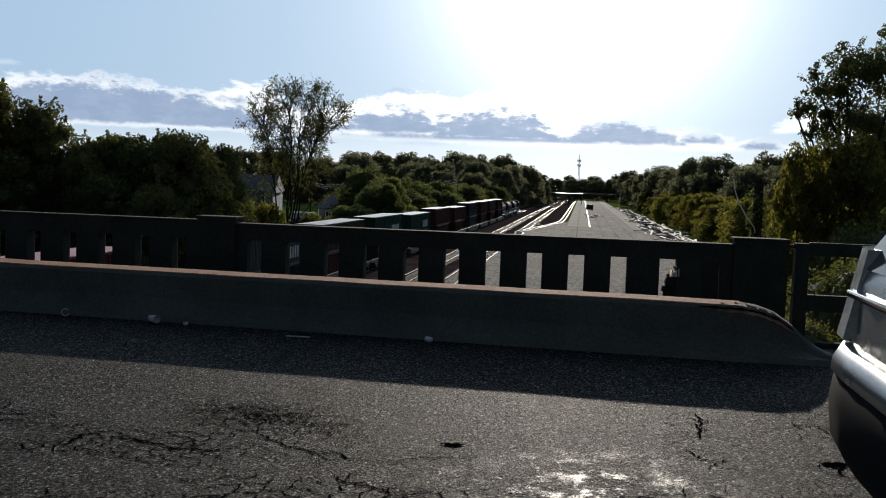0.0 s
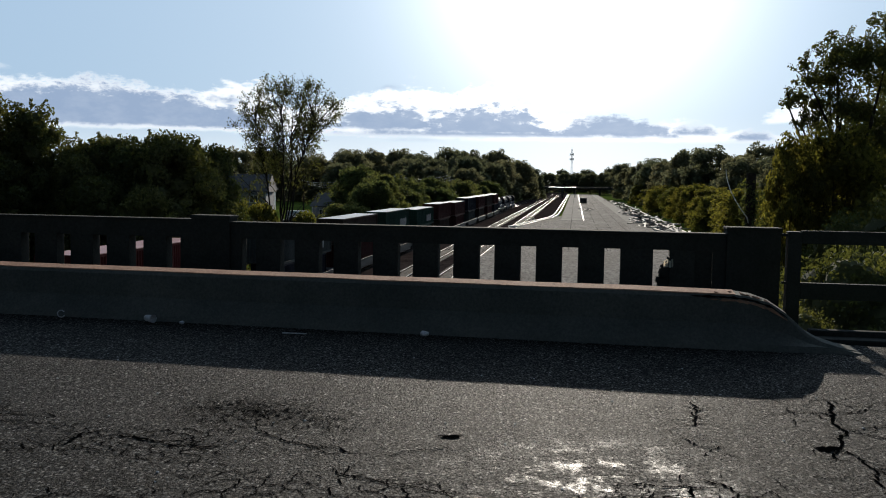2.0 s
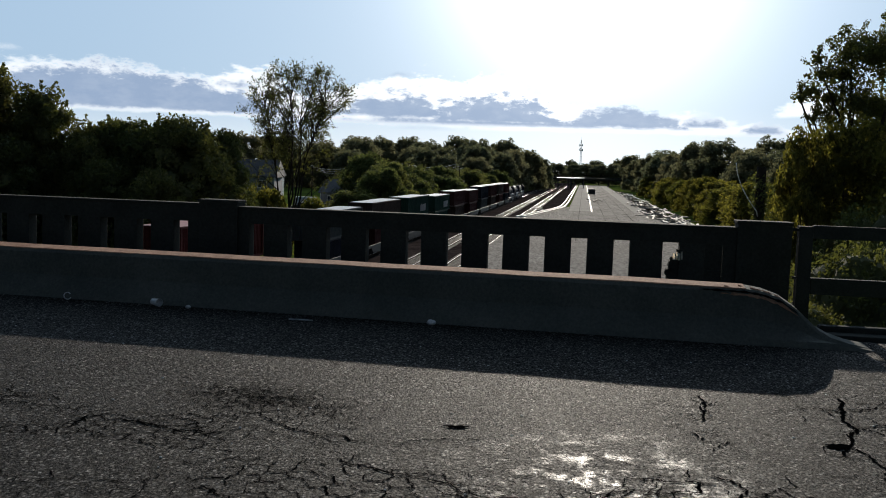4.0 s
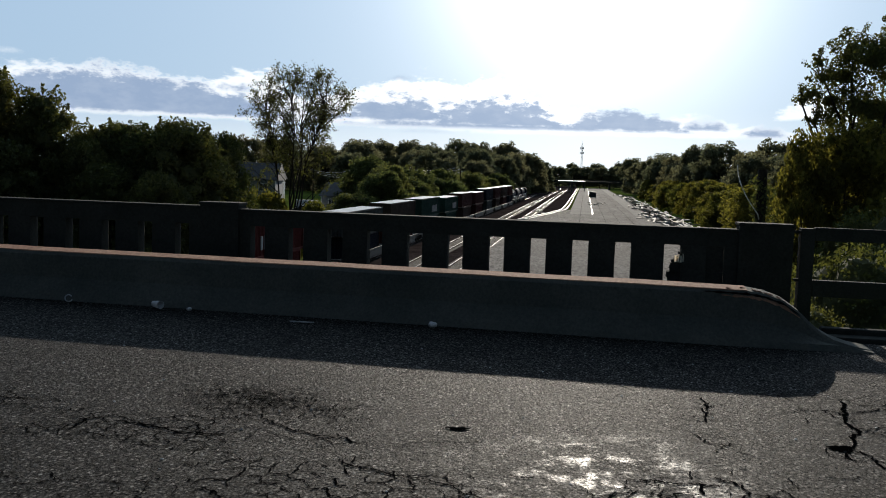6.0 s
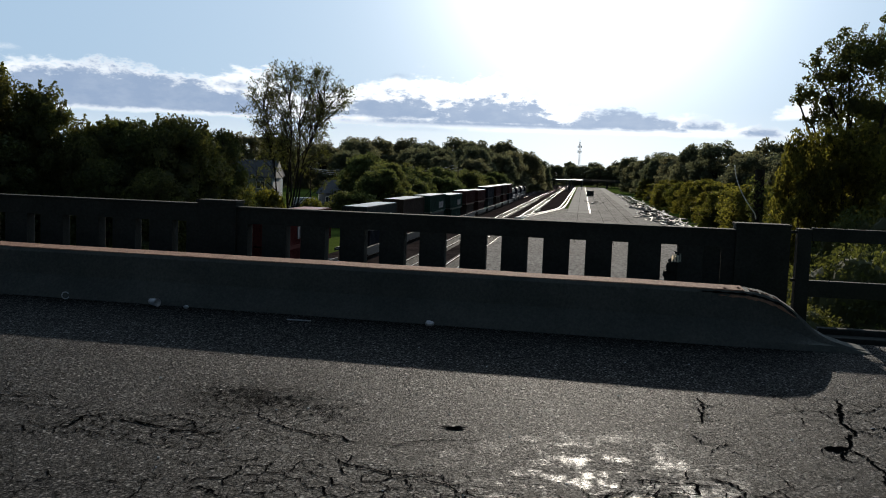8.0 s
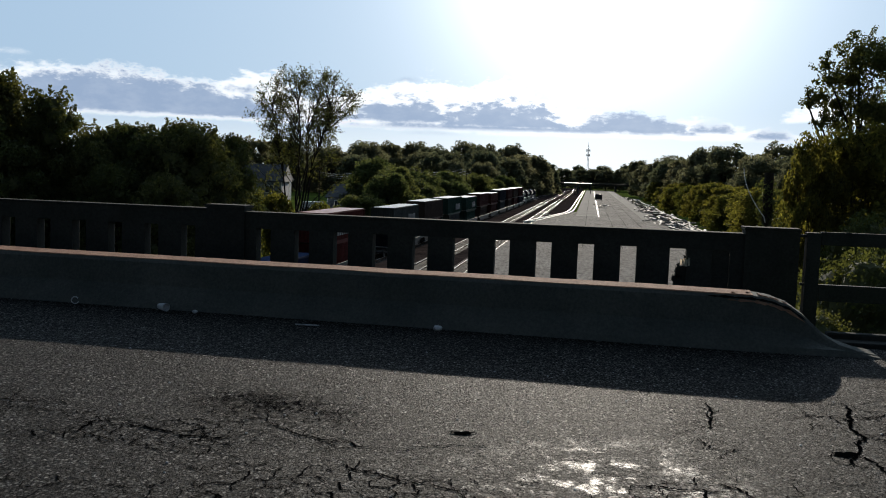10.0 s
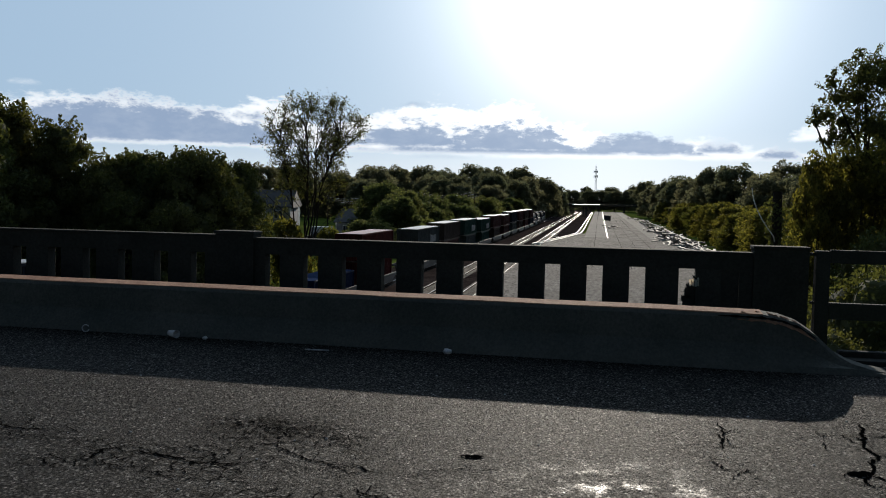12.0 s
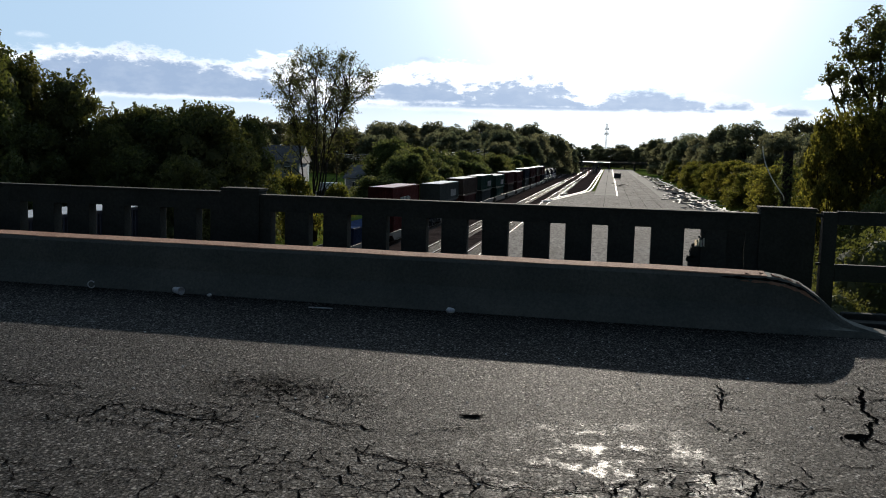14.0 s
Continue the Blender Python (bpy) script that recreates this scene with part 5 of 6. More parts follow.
def build_far_trees():
    z = RAILS_Z - 0.3
    rnd = random.Random(9)
    bush = full_tree("bush", 10.0, 12.0, 0.0, 90, 15000, 0.22, M_LEAF, 41, "large rounded green bush along the railway", "bush", "bushes along the railway", lobe=0.40, core=0.5)
    put(bush, -37, 165, z, 0.95)
    for i, (x, y, s, sz) in enumerate([(-39, 182, 1.0, 1.0), (-37, 199, 0.95, 0.95), (-40, 214, 1.05, 1.05), (-36, 232, 0.9, 0.9), (-38, 250, 1.0, 0.95), (-35, 272, 0.95, 0.9), (-36, 296, 1.0, 0.95), (-34, 320, 1, 0.9),
                                       (-45, 190, 1.15, 1.15), (-45, 222, 1.15, 1.1), (-36, 150, 0.7, 0.65), (-33.5, 345, 1.0, 0.9)]):
        again(bush, x + rnd.uniform(-2, 1), y + rnd.uniform(-4, 4), z, s * rnd.uniform(1.0, 1.35), sz * rnd.uniform(0.85, 1.1), 50 * i)
    far = full_tree("tree", 20.0, 21.0, 0.0, 120, 18000, 0.34, M_LEAF_HAZED, 51, "distant full green tree in the treeline", "tree", "distant treeline", lobe=0.36, core=0.5)
    far2 = full_tree("tree", 20.0, 19.0, 0.0, 110, 17000, 0.34, M_LEAF_HAZED, 52, "distant rounded tree in the treeline", "tree", "distant treeline", lobe=0.38, core=0.5)
    put(far, -88, 470, z, 1.05)
    put(far2, -62, 400, z, 0.95)
    spots = [(-52, 430, 1.1, 1.12), (-40, 450, 1.15, 1.1), (-31, 470, 1.0, 0.95), (-27.5, 520, 0.8, 0.75), (-46, 380, 0.9, 0.88), (-72, 420, 1.0, 1.0), (-37, 395, 0.7, 0.8),
             (-100, 440, 1.1, 1.0), (-115, 450, 1.1, 1.05), (-130, 440, 1.1, 1.0), (-82, 330, 0.9, 0.82), (-95, 330, 0.9, 0.85), (-78, 300, 0.7, 0.62), (-110, 330, 0.9, 0.9), (-150, 430, 1.1, 1.0), (-125, 330, 0.9, 0.9), (-140, 320, 0.95, 0.95),
             (-58, 330, 0.75, 0.72), (-66, 350, 0.8, 0.78), (-50, 320, 0.7, 0.62), (-42, 345, 0.65, 0.68), (-160, 300, 1.0, 1.0), (-110, 270, 0.75, 0.75), (-125, 250, 0.75, 0.8), (-98, 240, 0.6, 0.62),
             (-57, 440, 1.1, 1.0), (-66, 462, 1.1, 1.1), (-46, 480, 1.1, 1.1), (-36, 425, 0.85, 0.88), (-80, 455, 1.1, 1.05), (-93, 475, 1.1, 1.05), (-35, 510, 1.0, 0.95), (-108, 480, 1.2, 1.05), (-30, 560, 0.8, 0.8),
             # closing the far end
             (-30, 820, 1.0, 0.9), (-16, 840, 1.0, 0.85), (-5, 850, 1.0, 0.85), (7, 840, 1.0, 0.9), (19, 830, 1.0, 1.0), (-44, 800, 1.1, 1.1), (33, 800, 1.2, 1.2), (-20, 980, 1.2, 1.2), (5, 990, 1.2, 1.2), (28, 980, 1.2, 1.25),
             # right of the yard
             (27, 560, 0.85, 0.95), (30, 500, 0.9, 1.0), (33, 440, 0.9, 0.98), (35, 390, 0.95, 1.0), (38, 345, 0.95, 1.05), (41, 310, 0.95, 1.08), (44, 275, 0.85, 0.95), (40, 245, 0.8, 0.85), (48, 240, 0.85, 0.88), (44, 215, 0.75, 0.8),
             (52, 205, 0.8, 0.85), (46, 188, 0.7, 0.75), (54, 175, 0.75, 0.75), (60, 260, 1, 1.0), (70, 230, 1, 0.95), (66, 190, 0.9, 0.85), (80, 200, 1, 0.9), (76, 280, 1.0, 1.1), (36, 470, 1.0, 1.15), (58, 320, 1.0, 1.15), (95, 260, 1, 1)]
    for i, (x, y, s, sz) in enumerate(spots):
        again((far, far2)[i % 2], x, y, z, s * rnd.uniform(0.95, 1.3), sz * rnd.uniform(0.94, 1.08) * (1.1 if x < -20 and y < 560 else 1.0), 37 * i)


build_far_trees()


def build_right_trees():
    z = RAILS_Z - 0.3
    rnd = random.Random(19)
    mid = full_tree("tree", 9.5, 10.5, 0.0, 90, 19000, 0.17, M_LEAF_Y, 61, "leafy yellow-green bushy tree beside the yard", "tree", "bushy trees beside the yard", lobe=0.42, core=0.5)
    put(mid, 25.5, 150, z, 1.0)
    for i, (x, y, s, sz) in enumerate([(27, 170, 1.0, 1.0), (26.5, 190, 1.0, 1.0), (28, 212, 1.05, 1.1), (28, 235, 1.0, 1.05), (27.5, 258, 1.0, 1.0), (28, 282, 1, 1), (27, 310, 1, 0.95), (26.5, 340, 1, 0.9), (24.5, 132, 0.85, 0.85),
                                       (31, 140, 1.1, 1.15), (33, 160, 1.1, 1.2), (22.5, 112, 0.75, 0.8), (27, 118, 1.0, 1.05), (34, 125, 1.1, 1.2), (21.0, 96, 0.68, 0.72), (26, 100, 0.9, 0.95), (31, 104, 1.1, 1.1), (36, 180, 1.2, 1.25), (27, 370, 1, 0.9), (27, 400, 1, 0.9), (26, 440, 1, 0.9)]):
        again(mid, x + rnd.uniform(-0.8, 3.0), y + rnd.uniform(-6, 6), z, s * rnd.uniform(1.0, 1.45), sz * rnd.uniform(0.8, 1.2), 63 * i)
    near = full_tree("tree", 10.0, 8.0, 0.0, 60, 20000, 0.115, M_LEAF_Y, 71, "leafy yellow-green tree on the slope behind the guard rail", "tree", "trees behind the guard rail", fuzz=0.8, core=0.5, lobe=0.5)
    put(near, 11.8, 46, -7.5, 0.95, 1.16)
    again(near, 9.6, 45, -7.4, 0.55, 1.10, 310)
    again(near, 15.5, 42, -7.2, 1.1, 1.08, 200)
    again(near, 17.5, 60, -7.8, 1.1, 1.1, 40)
    again(near, 13.0, 66, -8.2, 0.9, 0.86, 110)
    again(near, 19.5, 80, -8.2, 1.0, 1.1, 210)
    # open crown: a high head, long lower limbs with tufts, and gaps between
    head = [(-0.7, 0.3, 16.1, 1.0), (0.1, -0.8, 15.6, 1.3), (-0.9, 0.9, 14.9, 1.0), (-2.3, 0.2, 15.5, 0.38), (-2.2, -0.3, 14.7, 0.62), (-2.6, 0.5, 13.9, 0.55), (-3.1, 0.1, 13.6, 0.36), (-1.7, 0.5, 13.6, 0.7), (-2.5, -0.5, 12.5, 0.42), (-1.6, 0.1, 12.5, 0.55),
            (-0.5, -0.2, 13.3, 1.0), (0.6, 0.6, 13.2, 1.5), (1.4, -0.5, 15.8, 1.6), (0.2, 0.5, 11.3, 1.4), (1.8, 0.4, 11.9, 1.7), (2.9, -0.2, 14.2, 1.8), (-0.9, -0.7, 10.8, 1.1), (3.0, 0.3, 16.6, 1.3), (0.9, -0.9, 9.4, 1.6), (-0.8, 0.8, 9.2, 1.2)]
    tall = full_tree("tree", 17.0, 7.0, 8.0, 4, 26000, 0.085, M_LEAF_DARK, 81, "tall dark tree with open upper crown behind the guard rail", "tree", fuzz=0.6, core=0.45, clumps=head)
    put(tall, 13.3, 50, -7.8, 1.0, 1.0)
    again(tall, 20.5, 55, -7.8, 1.2, 0.92, 190)
    scrub = full_tree("shrub", 4.5, 5.5, 0.0, 26, 20000, 0.055, M_LEAF_DARK, 91, "leafy shrub close behind the guard rail", "shrub", "shrubs behind the guard rail", core=0.8)
    put(scrub, 5.6, 20, -4.2, 0.9, 0.98)
    again(scrub, 10.6, 39, -6.9, 1.1, 1.6, 70)
    again(scrub, 11.6, 34, -6.2, 1.3, 1.65, 130)
    again(scrub, 8.8, 31, -6.0, 0.75, 1.25, 20)
    again(scrub, 14.3, 36, -6.4, 1.4, 1.8, 300)
    again(scrub, 6.4, 27, -5.4, 0.9, 1.0, 160)
    again(scrub, 9.6, 25.5, -5.0, 1.0, 1.1, 260)
    again(scrub, 8.2, 20.5, -4.3, 0.95, 1.05, 90)
    again(scrub, 4.6, 24.5, -5.6, 0.85, 0.98, 180)
    again(scrub, 11.0, 22, -4.6, 1.0, 1.1, 270)
    again(scrub, 6.6, 17, -2.6, 0.6, 0.6, 45)
    again(scrub, 3.9, 17.5, -2.9, 0.5, 0.5, 145)


build_right_trees()


# ---- houses, pole, tower ----
def build_house(x, y, z, w, d, h, roof_h, wall, label, windows, turn=0):
    t = thing("house", x, y, z, label, "house", "houses beyond the railway", turn=turn)
    part("wall", box((-w / 2, -d / 2, -1), (w / 2, d / 2, h)), wall, t)
    bm = bmesh.new()
    e = 0.45
    loft(bm, [[(px, -d / 2 - e, h - 0.05), (px, 0, h + roof_h), (px, d / 2 + e, h - 0.05), (px, d / 2 + e, h - 0.22), (px, -d / 2 - e, h - 0.22)] for px in (-w / 2 - e, w / 2 + e)])
    part("roof", bm, M_SLATE, t)
    for wx, wz, ww, wh in windows:
        fr = part("window", box((wx - ww / 2 - 0.1, -d / 2 - 0.06, wz - 0.1), (wx + ww / 2 + 0.1, -d / 2 + 0.02, wz + wh + 0.1)), M_WHITE, t, "white framed window")
        part("pane", box((wx - ww / 2, -d / 2 - 0.075, wz), (wx - 0.04, -d / 2 - 0.05, wz + wh)), M_GLASS, fr)
        part("pane", box((wx + 0.04, -d / 2 - 0.075, wz), (wx + ww / 2, -d / 2 - 0.05, wz + wh)), M_GLASS, fr)
    for cx in (-w / 2, w / 2):
        part("corner_board", box((cx - 0.08, -d / 2 - 0.05, -0.8), (cx + 0.08, -d / 2 + 0.05, h)), M_WHITE, t)
    return t


build_house(-70.5, 190, -7.2, 11, 9, 6.0, 3.4, M_GREYBLUE, "two-storey grey-blue house with white windows behind trees", [(-3.4, 3.6, 1.0, 1.4), (-0.2, 3.6, 1.0, 1.4), (3.0, 3.6, 1.6, 1.4), (-3.0, 0.9, 1.4, 1.5), (1.4, 0.9, 1.6, 1.5)], 8)
build_house(-51.0, 196, -7.1, 9.5, 9, 2.9, 2.7, M_GREYBLUE, "low grey house with a dark roof beside the railway", [(-2.5, 0.9, 1.2, 1.2), (2.2, 0.9, 1.5, 1.2)], -6)
build_house(-86, 235, -7.0, 12, 10, 5.5, 3.2, M_WHITE, "pale house half hidden behind trees", [(-3.5, 3.2, 1.1, 1.4), (0, 3.2, 1.1, 1.4), (3.5, 3.2, 1.1, 1.4)], 4)


def build_lane():
    lane = bmesh.new()
    loft(lane, [[(x - 40 - 0.10 * y, y, zz) for x, zz in ((-3.0, -9), (3.0, -9), (3.0, -7.42), (-3.0, -7.42))] for y in (70, 120, 170, 230, 300)])
    tagged(part("lane", lane, M_YARD), "grey paved lane beyond the railway", "lane", kind="structure")
    v = thing("parked_car", -55.0, 176, -7.4, "dark parked car on the lane beyond the railway", "car", turn=25)
    body = bmesh.new()
    prof = [(-2.2, 0.35), (-2.25, 0.85), (-1.4, 0.98), (-0.8, 1.5), (0.9, 1.52), (1.6, 1.0), (2.2, 0.85), (2.2, 0.35)]
    loft(body, [[(x, yy * (1 - 0.12 * (z > 1.2)), z) for x, z in prof] for yy in (-0.88, 0.88)])
    part("body", body, M_BLACK, v)
    for wx in (-1.35, 1.35):
        for wy in (-0.85, 0.85):
            part("wheel", tube(bmesh.new(), (wx, wy - 0.1, 0.33), (wx, wy + 0.1, 0.33), 0.33, 0.33, 16), M_RUBBER, v)
    part("windscreen", box((-0.7, -0.80, 1.02), (0.85, 0.80, 1.42)), M_GLASS, v)
    w = thing("white_van", -58.0, 188, -7.4, "white van parked on the lane beyond the railway", "van", turn=15)
    part("body", box((-2.4, -0.95, 0.4), (2.4, 0.95, 2.2), 0.15), M_WHITE, w)
    part("windscreen", box((-2.42, -0.8, 1.3), (-2.2, 0.8, 1.95), 0.02), M_GLASS, w)
    for wx in (-1.5, 1.5):
        for wy in (-0.9, 0.9):
            part("wheel", tube(bmesh.new(), (wx, wy - 0.1, 0.36), (wx, wy + 0.1, 0.36), 0.36, 0.36, 16), M_RUBBER, w)


build_lane()


def build_wires():
    poles = [(-62, 205, 0.8), (-54, 222, 1.6), (-46.0, 236, 2.2), (-36.5, 262, 2.6)]
    for x, y, top in poles:
        p = thing("utility_pole", x, y, -8.0, "wooden utility pole beyond the railway", "utility pole", "far utility poles")
        part("pole", tube(bmesh.new(), (0, 0, 0), (0, 0, top + 8.4), 0.16, 0.11, 8), M_BARK, p)
        part("crossarm", box((-1.2, -0.06, top + 7.7), (1.2, 0.06, top + 7.85)), M_BARK, p)
    for off in (-1.0, 0.0, 1.0):
        for (x0, y0, z0), (x1, y1, z1) in zip(poles, poles[1:]):
            pts = []
            for s in np.linspace(0, 1, 9):
                pts.append((x0 + (x1 - x0) * s + off, y0 + (y1 - y0) * s, z0 - 0.1 + (z1 - z0) * s - 1.1 * 4 * s * (1 - s) - 0.5 * off))
            tagged(part("overhead_wire", sweep(bmesh.new(), pts, 0.035, 5), M_GALV), "thin glinting overhead wire between poles", "wire", "far overhead wires")
    lamp = thing("street_lamp", -53.2, 226, -8.0, "street lamp with a glinting head beyond the railway", "street lamp")
    part("pole", tube(bmesh.new(), (0, 0, 0), (0, 0, 11.6), 0.12, 0.08, 8), M_GALV, lamp)
    head = bmesh.new()
    bmesh.ops.create_icosphere(head, subdivisions=2, radius=0.38)
    part("head", head, M_CHROME, lamp, "glinting lamp head", smooth=True).location = (0, 0, 11.75)


build_wires()


def build_pole_and_cable():
    p = thing("utility_pole", 6.85, 40, -6.9, "dark vine-covered wooden pole behind the guard rail", "utility pole")
    part("pole", tube(bmesh.new(), (0, 0, 0), (0, 0, 9.0), 0.24, 0.19, 12), M_BARK, p)
    cs = [(0.16 * math.cos(i * 2.1), 0.16 * math.sin(i * 2.1), 0.5 + 0.36 * i) for i in range(23)]
    part("vine", leaf_mesh("vine", cs, [0.42] * 23, 2600, 0.08, M_LEAF_DARK, 15), M_LEAF_DARK, p, "dark climbing vine")
    pts = []
    for s in np.linspace(0, 1, 14):
        az = 0.1461 + (0.1688 - 0.1461) * s ** 1.75
        el = 0.0159 - 0.0488 * s
        pts.append((az * 38.5, 38.5, 1.6 + el * 38.5))
    pts.append((6.75, 39.7, pts[-1][2] - 0.25))
    tagged(part("guy_cable", sweep(bmesh.new(), pts, 0.022, 6), M_WHITE, smooth=True), "pale curved loose cable hanging beside the pole", "cable")
    bpy.data.objects["guy_cable"].parent = None


build_pole_and_cable()


def build_tower():
    t = thing("radio_tower", -10.6, 900, RAILS_Z, "distant slender lattice radio tower with antenna arrays", "tower")
    top = 40.8
    for k in range(3):
        a = k * 2.094
        bm = bmesh.new()
        tube(bm, (1.3 * math.cos(a), 1.3 * math.sin(a), 0), (0.5 * math.cos(a), 0.5 * math.sin(a), top), 0.18, 0.14, 6)
        part("leg", bm, M_GALV, t)
    bm = bmesh.new()
    for i in range(20):
        z0, z1 = top * i / 20, top * (i + 1) / 20
        r0, r1 = 1.3 - 0.8 * i / 20, 1.3 - 0.8 * (i + 1) / 20
        for k in range(3):
            a, b = k * 2.094, (k + 1) * 2.094
            tube(bm, (r0 * math.cos(a), r0 * math.sin(a), z0), (r1 * math.cos(b), r1 * math.sin(b), z1), 0.09, 0.09, 4)
    part("bracing", bm, M_GALV, t)
    for z in (31.5, 36.0):
        bm = bmesh.new()
        for k in range(9):
            a = k * 0.698
            box((1.7 * math.cos(a) - 0.2, 1.7 * math.sin(a) - 0.2, z - 1.1), (1.7 * math.cos(a) + 0.2, 1.7 * math.sin(a) + 0.2, z + 1.1), 0, bm)
        pts = [(1.7 * math.cos(a), 1.7 * math.sin(a), z) for a in np.linspace(0, 6.283, 13)]
        sweep(bm, pts, 0.1, 5)
        part("antenna_array", bm, M_GALV, t)
    part("lightning_rod", tube(bmesh.new(), (0, 0, top - 0.5), (0, 0, top + 2.5), 0.12, 0.06, 6), M_GALV, t)


build_tower()

# ---- the passing car ----
def build_car():
    """Wagon, heading +x; origin on the road under the rear bumper."""
    car = thing("passing_car", 0, 0, 0, "silver car with black rear bumper driving away along the road", "car")
    # cross-sections from rear to front: x, half width, sill, waist height, roof height, roof half width
    secs = [(0.10, 0.70, 0.52, 0.92, 0.98, 0.58), (0.16, 0.80, 0.45, 0.97, 1.08, 0.62), (0.30, 0.86, 0.36, 1.00, 1.24, 0.63), (0.55, 0.89, 0.30, 1.01, 1.42, 0.62), (1.0, 0.90, 0.26, 1.0, 1.49, 0.62),
            (2.0, 0.90, 0.24, 0.98, 1.50, 0.62), (2.8, 0.90, 0.24, 0.96, 1.42, 0.60), (3.3, 0.89, 0.25, 0.95, 1.12, 0.62), (3.6, 0.88, 0.26, 0.93, 0.97, 0.66), (4.2, 0.82, 0.30, 0.84, 0.86, 0.62), (4.45, 0.72, 0.38, 0.70, 0.72, 0.55)]
    rings = []
    for x, w, s, wa, rf, rw in secs:
        half = [(-w * 0.92, s), (-w, s + 0.14), (-w * 1.005, (s + wa) / 2 + 0.05), (-w * 0.965, wa), (-(rw + 0.02), rf - 0.04), (-rw * 0.85, rf)]
        rings.append([(x, y, z) for y, z in half] + [(x, -y, z) for y, z in half[::-1]])
    body = part("body", loft(bmesh.new(), rings), M_SILVER, car, "silver painted body", smooth=True)
    # rear bumper wraps round the corners
    bm = bmesh.new()
    out = [(0.62, -0.925), (0.42, -0.92), (0.22, -0.88), (0.09, -0.78), (0.02, -0.58), (0.0, -0.3), (0.0, 0.3), (0.02, 0.58), (0.09, 0.78), (0.22, 0.88), (0.42, 0.92), (0.62, 0.925)]
    rows = []
    for z, d in ((0.27, 0.16), (0.32, 0.08), (0.42, 0.015), (0.56, 0.0), (0.64, 0.015), (0.67, 0.06)):
        rows.append([(x + d, y * (1 - d * 0.4), z) for x, y in out])
    vs = [[bm.verts.new(p) for p in r] for r in rows]
    for a, b in zip(vs, vs[1:]):
        for i in range(len(out) - 1):
            bm.faces.new((a[i], a[i + 1], b[i + 1], b[i]))
    bump = part("rear_bumper", bm, M_BUMPER, car, "black plastic rear bumper", smooth=True)
    md = bump.modifiers.new("thick", "SOLIDIFY")
    md.thickness, md.offset = 0.03, 1
    # pale bumper shoulder
    bm = bmesh.new()
    rows = [[(x + d, y * (1 - d * 0.4), z) for x, y in out] for z, d in ((0.655, 0.0), (0.70, 0.005), (0.745, 0.035), (0.76, 0.085))]
    vs = [[bm.verts.new(p) for p in r] for r in rows]
    for a, b in zip(vs, vs[1:]):
        for i in range(len(out) - 1):
            bm.faces.new((a[i], a[i + 1], b[i + 1], b[i]))
    sh = part("bumper_top", bm, M_SILVER, car, "silver bumper shoulder", smooth=True)
    md = sh.modifiers.new("thick", "SOLIDIFY")
    md.thickness, md.offset = 0.025, 1
    for s in (-1, 1):
        lb = bmesh.new()
        prof = [(0.045, 0.50), (0.060, 0.66), (0.10, 0.81), (0.22, 0.905), (0.42, 0.925), (0.40, 0.84), (0.2, 0.78), (0.12, 0.50)]
        loft(lb, [[(x + (z - 0.78) * 0.22, s * y * (1 - (z - 0.78) * 0.22), z) for x, y in prof] for z in (0.775, 0.86, 0.98, 1.10)])
        part("tail_lamp", lb, M_LAMP, car, "clear glossy tail lamp", smooth=False)
        bm = bmesh.new()
        win = [(0.75, 1.04), (0.95, 1.38), (1.7, 1.43), (1.7, 1.04)]
        loft(bm, [[(x, s * (0.895 - (z - 1.0) * 0.55 + o), z) for x, z in win] for o in (-0.02, 0.012)])
        part("side_window", bm, M_GLASS, car)
        bm = bmesh.new()
        win = [(1.78, 1.04), (1.78, 1.43), (2.6, 1.38), (3.05, 1.04)]
        loft(bm, [[(x, s * (0.895 - (z - 1.0) * 0.55 + o), z) for x, z in win] for o in (-0.02, 0.012)])
        part("side_window", bm, M_GLASS, car)
        part("mirror", box((2.75, s * 0.98 - 0.09, 1.0), (2.93, s * 0.98 + 0.09, 1.14), 0.04), M_SILVER, car)
        part("headlamp", box((4.1, s * 0.64 - 0.14, 0.62), (4.42, s * 0.64 + 0.14, 0.76), 0.04), M_LAMP, car)
    bm = bmesh.new()
    loft(bm, [[(0.155 + o, -0.60, 1.03), (0.155 + o, 0.60, 1.03), (0.42 + o, 0.54, 1.36), (0.42 + o, -0.54, 1.36)] for o in (-0.04, 0.02)])
    part("rear_window", bm, M_GLASS, car, "dark rear window")
    bm = bmesh.new()
    loft(bm, [[(3.45 + o, -0.66, 1.0), (3.45 + o, 0.66, 1.0), (2.86 + o, 0.56, 1.40), (2.86 + o, -0.56, 1.40)] for o in (-0.02, 0.05)])
    part("windscreen", bm, M_GLASS, car)
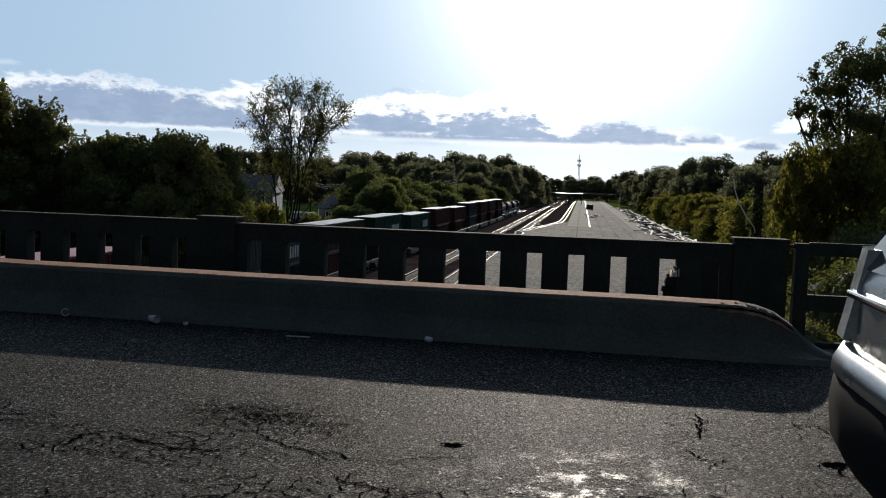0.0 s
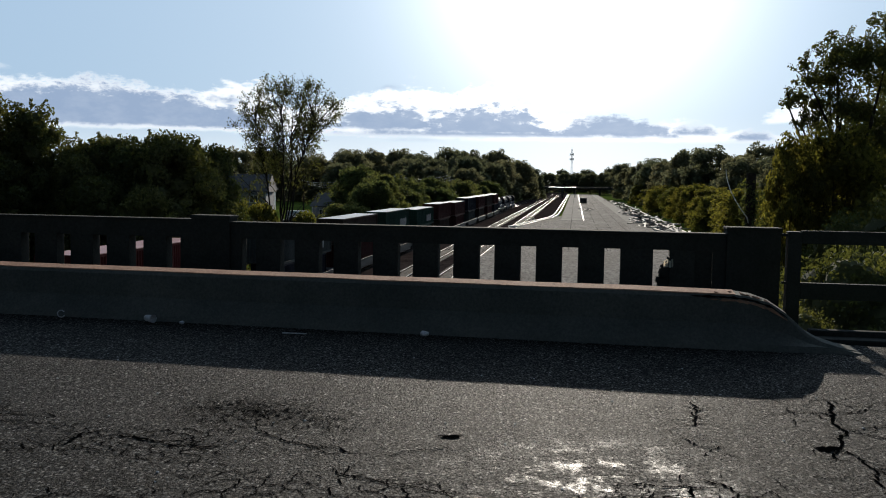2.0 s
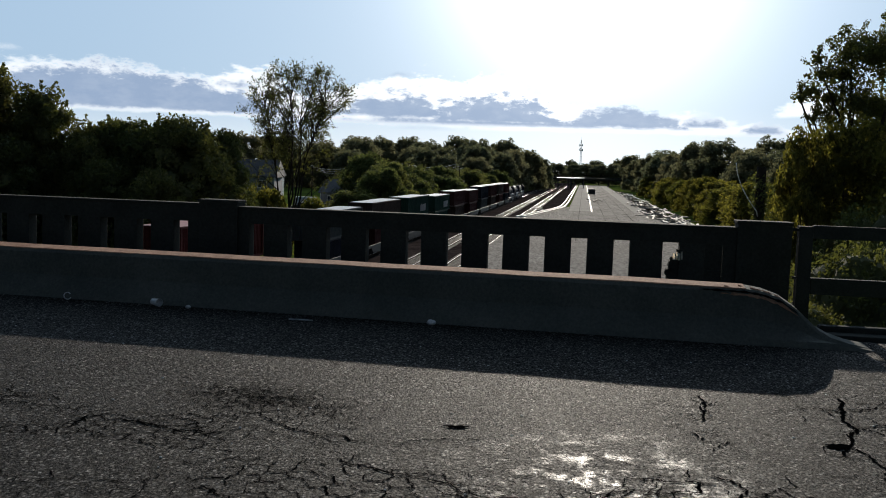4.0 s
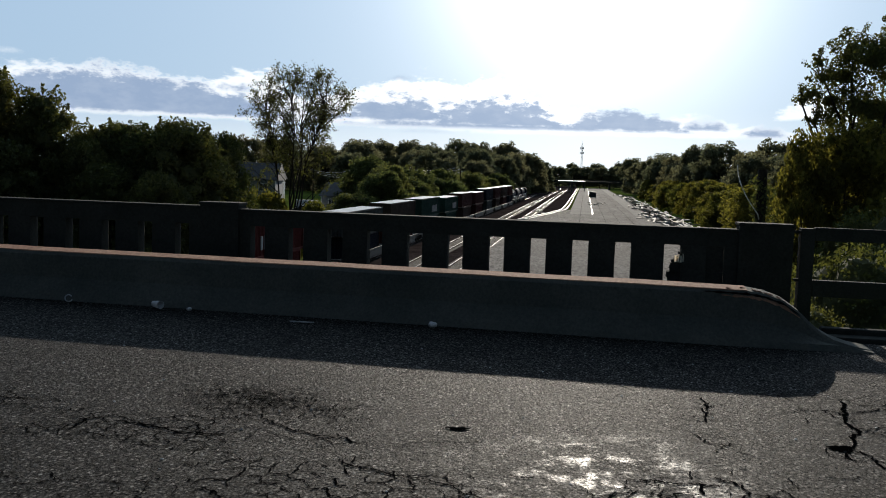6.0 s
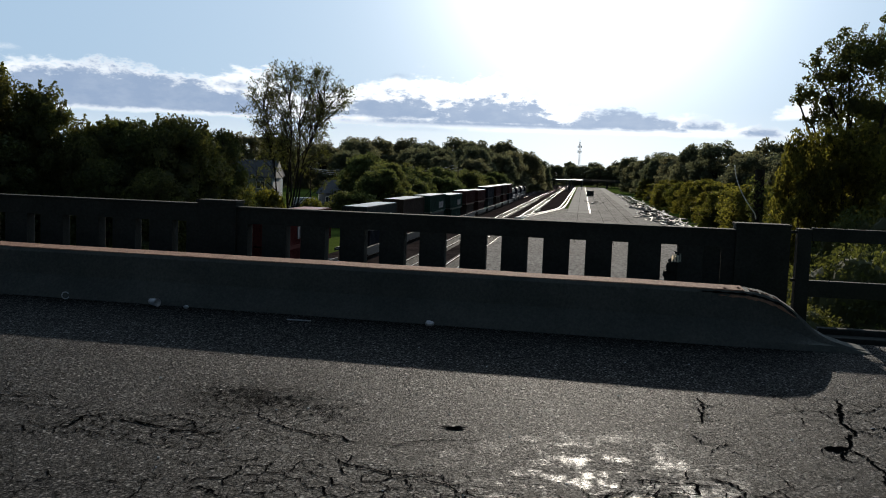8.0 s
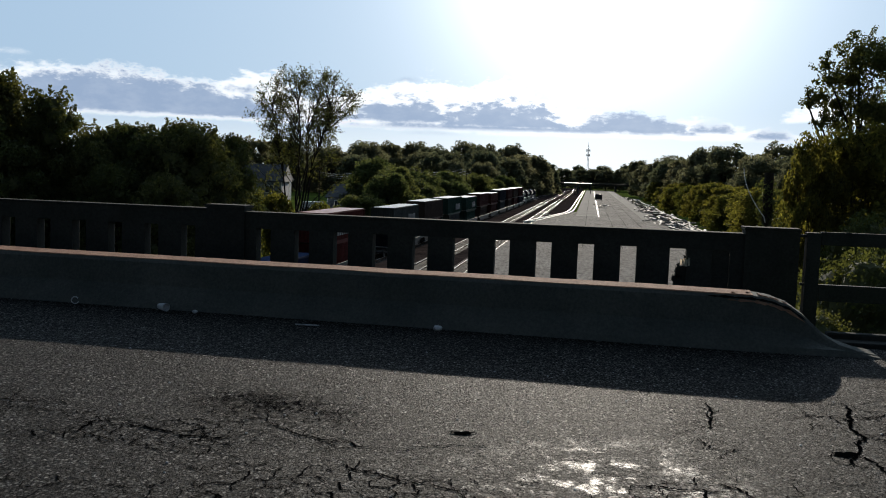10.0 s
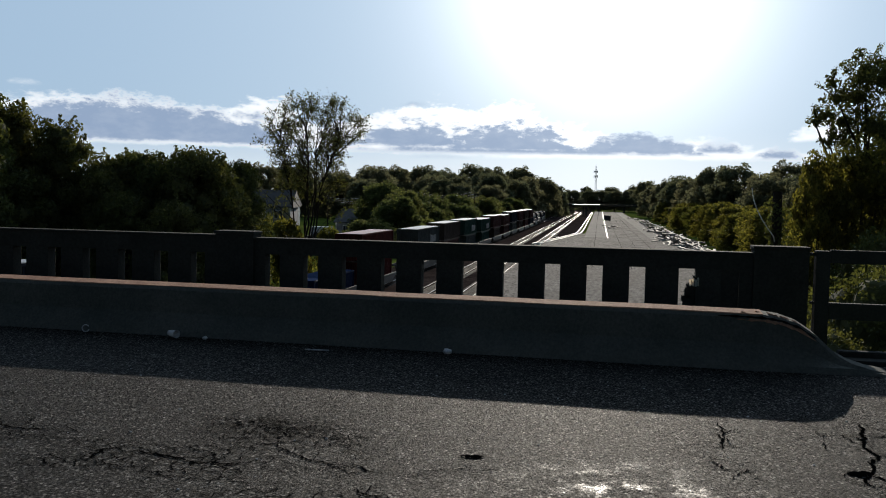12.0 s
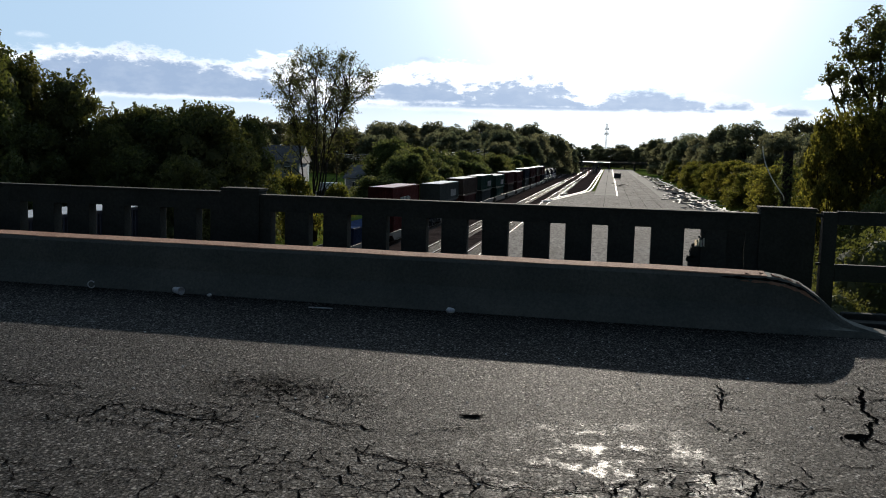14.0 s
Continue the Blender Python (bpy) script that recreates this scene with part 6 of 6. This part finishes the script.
    part("chrome_strip", box((0.045, -0.5, 0.93), (0.12, 0.5, 0.955), 0.008), M_CHROME, car, "chrome strip")
    # tall estate: the upper body is stretched
    for ob in list(car.children_recursive):
        ob.data.transform(Matrix.Diagonal((1, 1, 1.22, 1)))
    wheels = []
    for x in (0.85, 3.5):
        for s in (-1, 1):
            hub = new("wheel")
            hub.parent = car
            bm = bmesh.new()
            n = 32
            prof = [(0.20, -0.09), (0.30, -0.10), (0.325, -0.07), (0.325, 0.07), (0.30, 0.10), (0.20, 0.09)]
            loft(bm, [[(r * math.cos(2 * math.pi * i / n), y, r * math.sin(2 * math.pi * i / n)) for i in range(n)] for r, y in prof])
            part("tyre", bm, M_RUBBER, hub, smooth=True)
            bm = bmesh.new()
            tube(bm, (0, s * 0.02, 0), (0, s * 0.075, 0), 0.21, 0.20, 24)
            for k in range(5):
                a = k * 1.2566
                box((-0.02, min(s * 0.07, s * 0.095), -0.02), (0.02, max(s * 0.07, s * 0.095), 0.02), 0, bm)
                tube(bm, (0, s * 0.085, 0), (0.19 * math.cos(a), s * 0.085, 0.19 * math.sin(a)), 0.03, 0.022, 6)
            part("rim", bm, M_GALV, hub, "grey alloy rim")
            hub.location = (x, s * 0.80, 0.325)
            wheels.append((hub, x, s * 0.80))
    return car, wheels


CAR, WHEELS = build_car()

# ---- what moves ----
def motions():
    v = 4.6
    for ob, y in TRAIN:
        rows = []
        for t in (0.0, 14.0):
            yy = y + v * t
            rows.append((t, pose(TRAIN_X + DRIFT * yy, yy, RAILS_Z, 0, 0, math.degrees(-DRIFT))))
        walk(ob, rows)
    speed = 8.0
    rows = []
    for t in (0.0, 14.0):
        rows.append((t, pose(CAR_X + speed * t, CAR_Y, road_z(CAR_Y), 0.69, 0, 0)))
    walk(CAR, rows)
    for hub, x, y in WHEELS:
        n = 420
        rows = []
        for i in range(n + 1):
            t = 14.0 * i / n
            rows.append((t, pose(x, y, 0.325, 0, math.degrees(speed * t / 0.325), 0)))
        walk(hub, rows)


CAR_X, CAR_Y = 1.085, 3.8
motions()
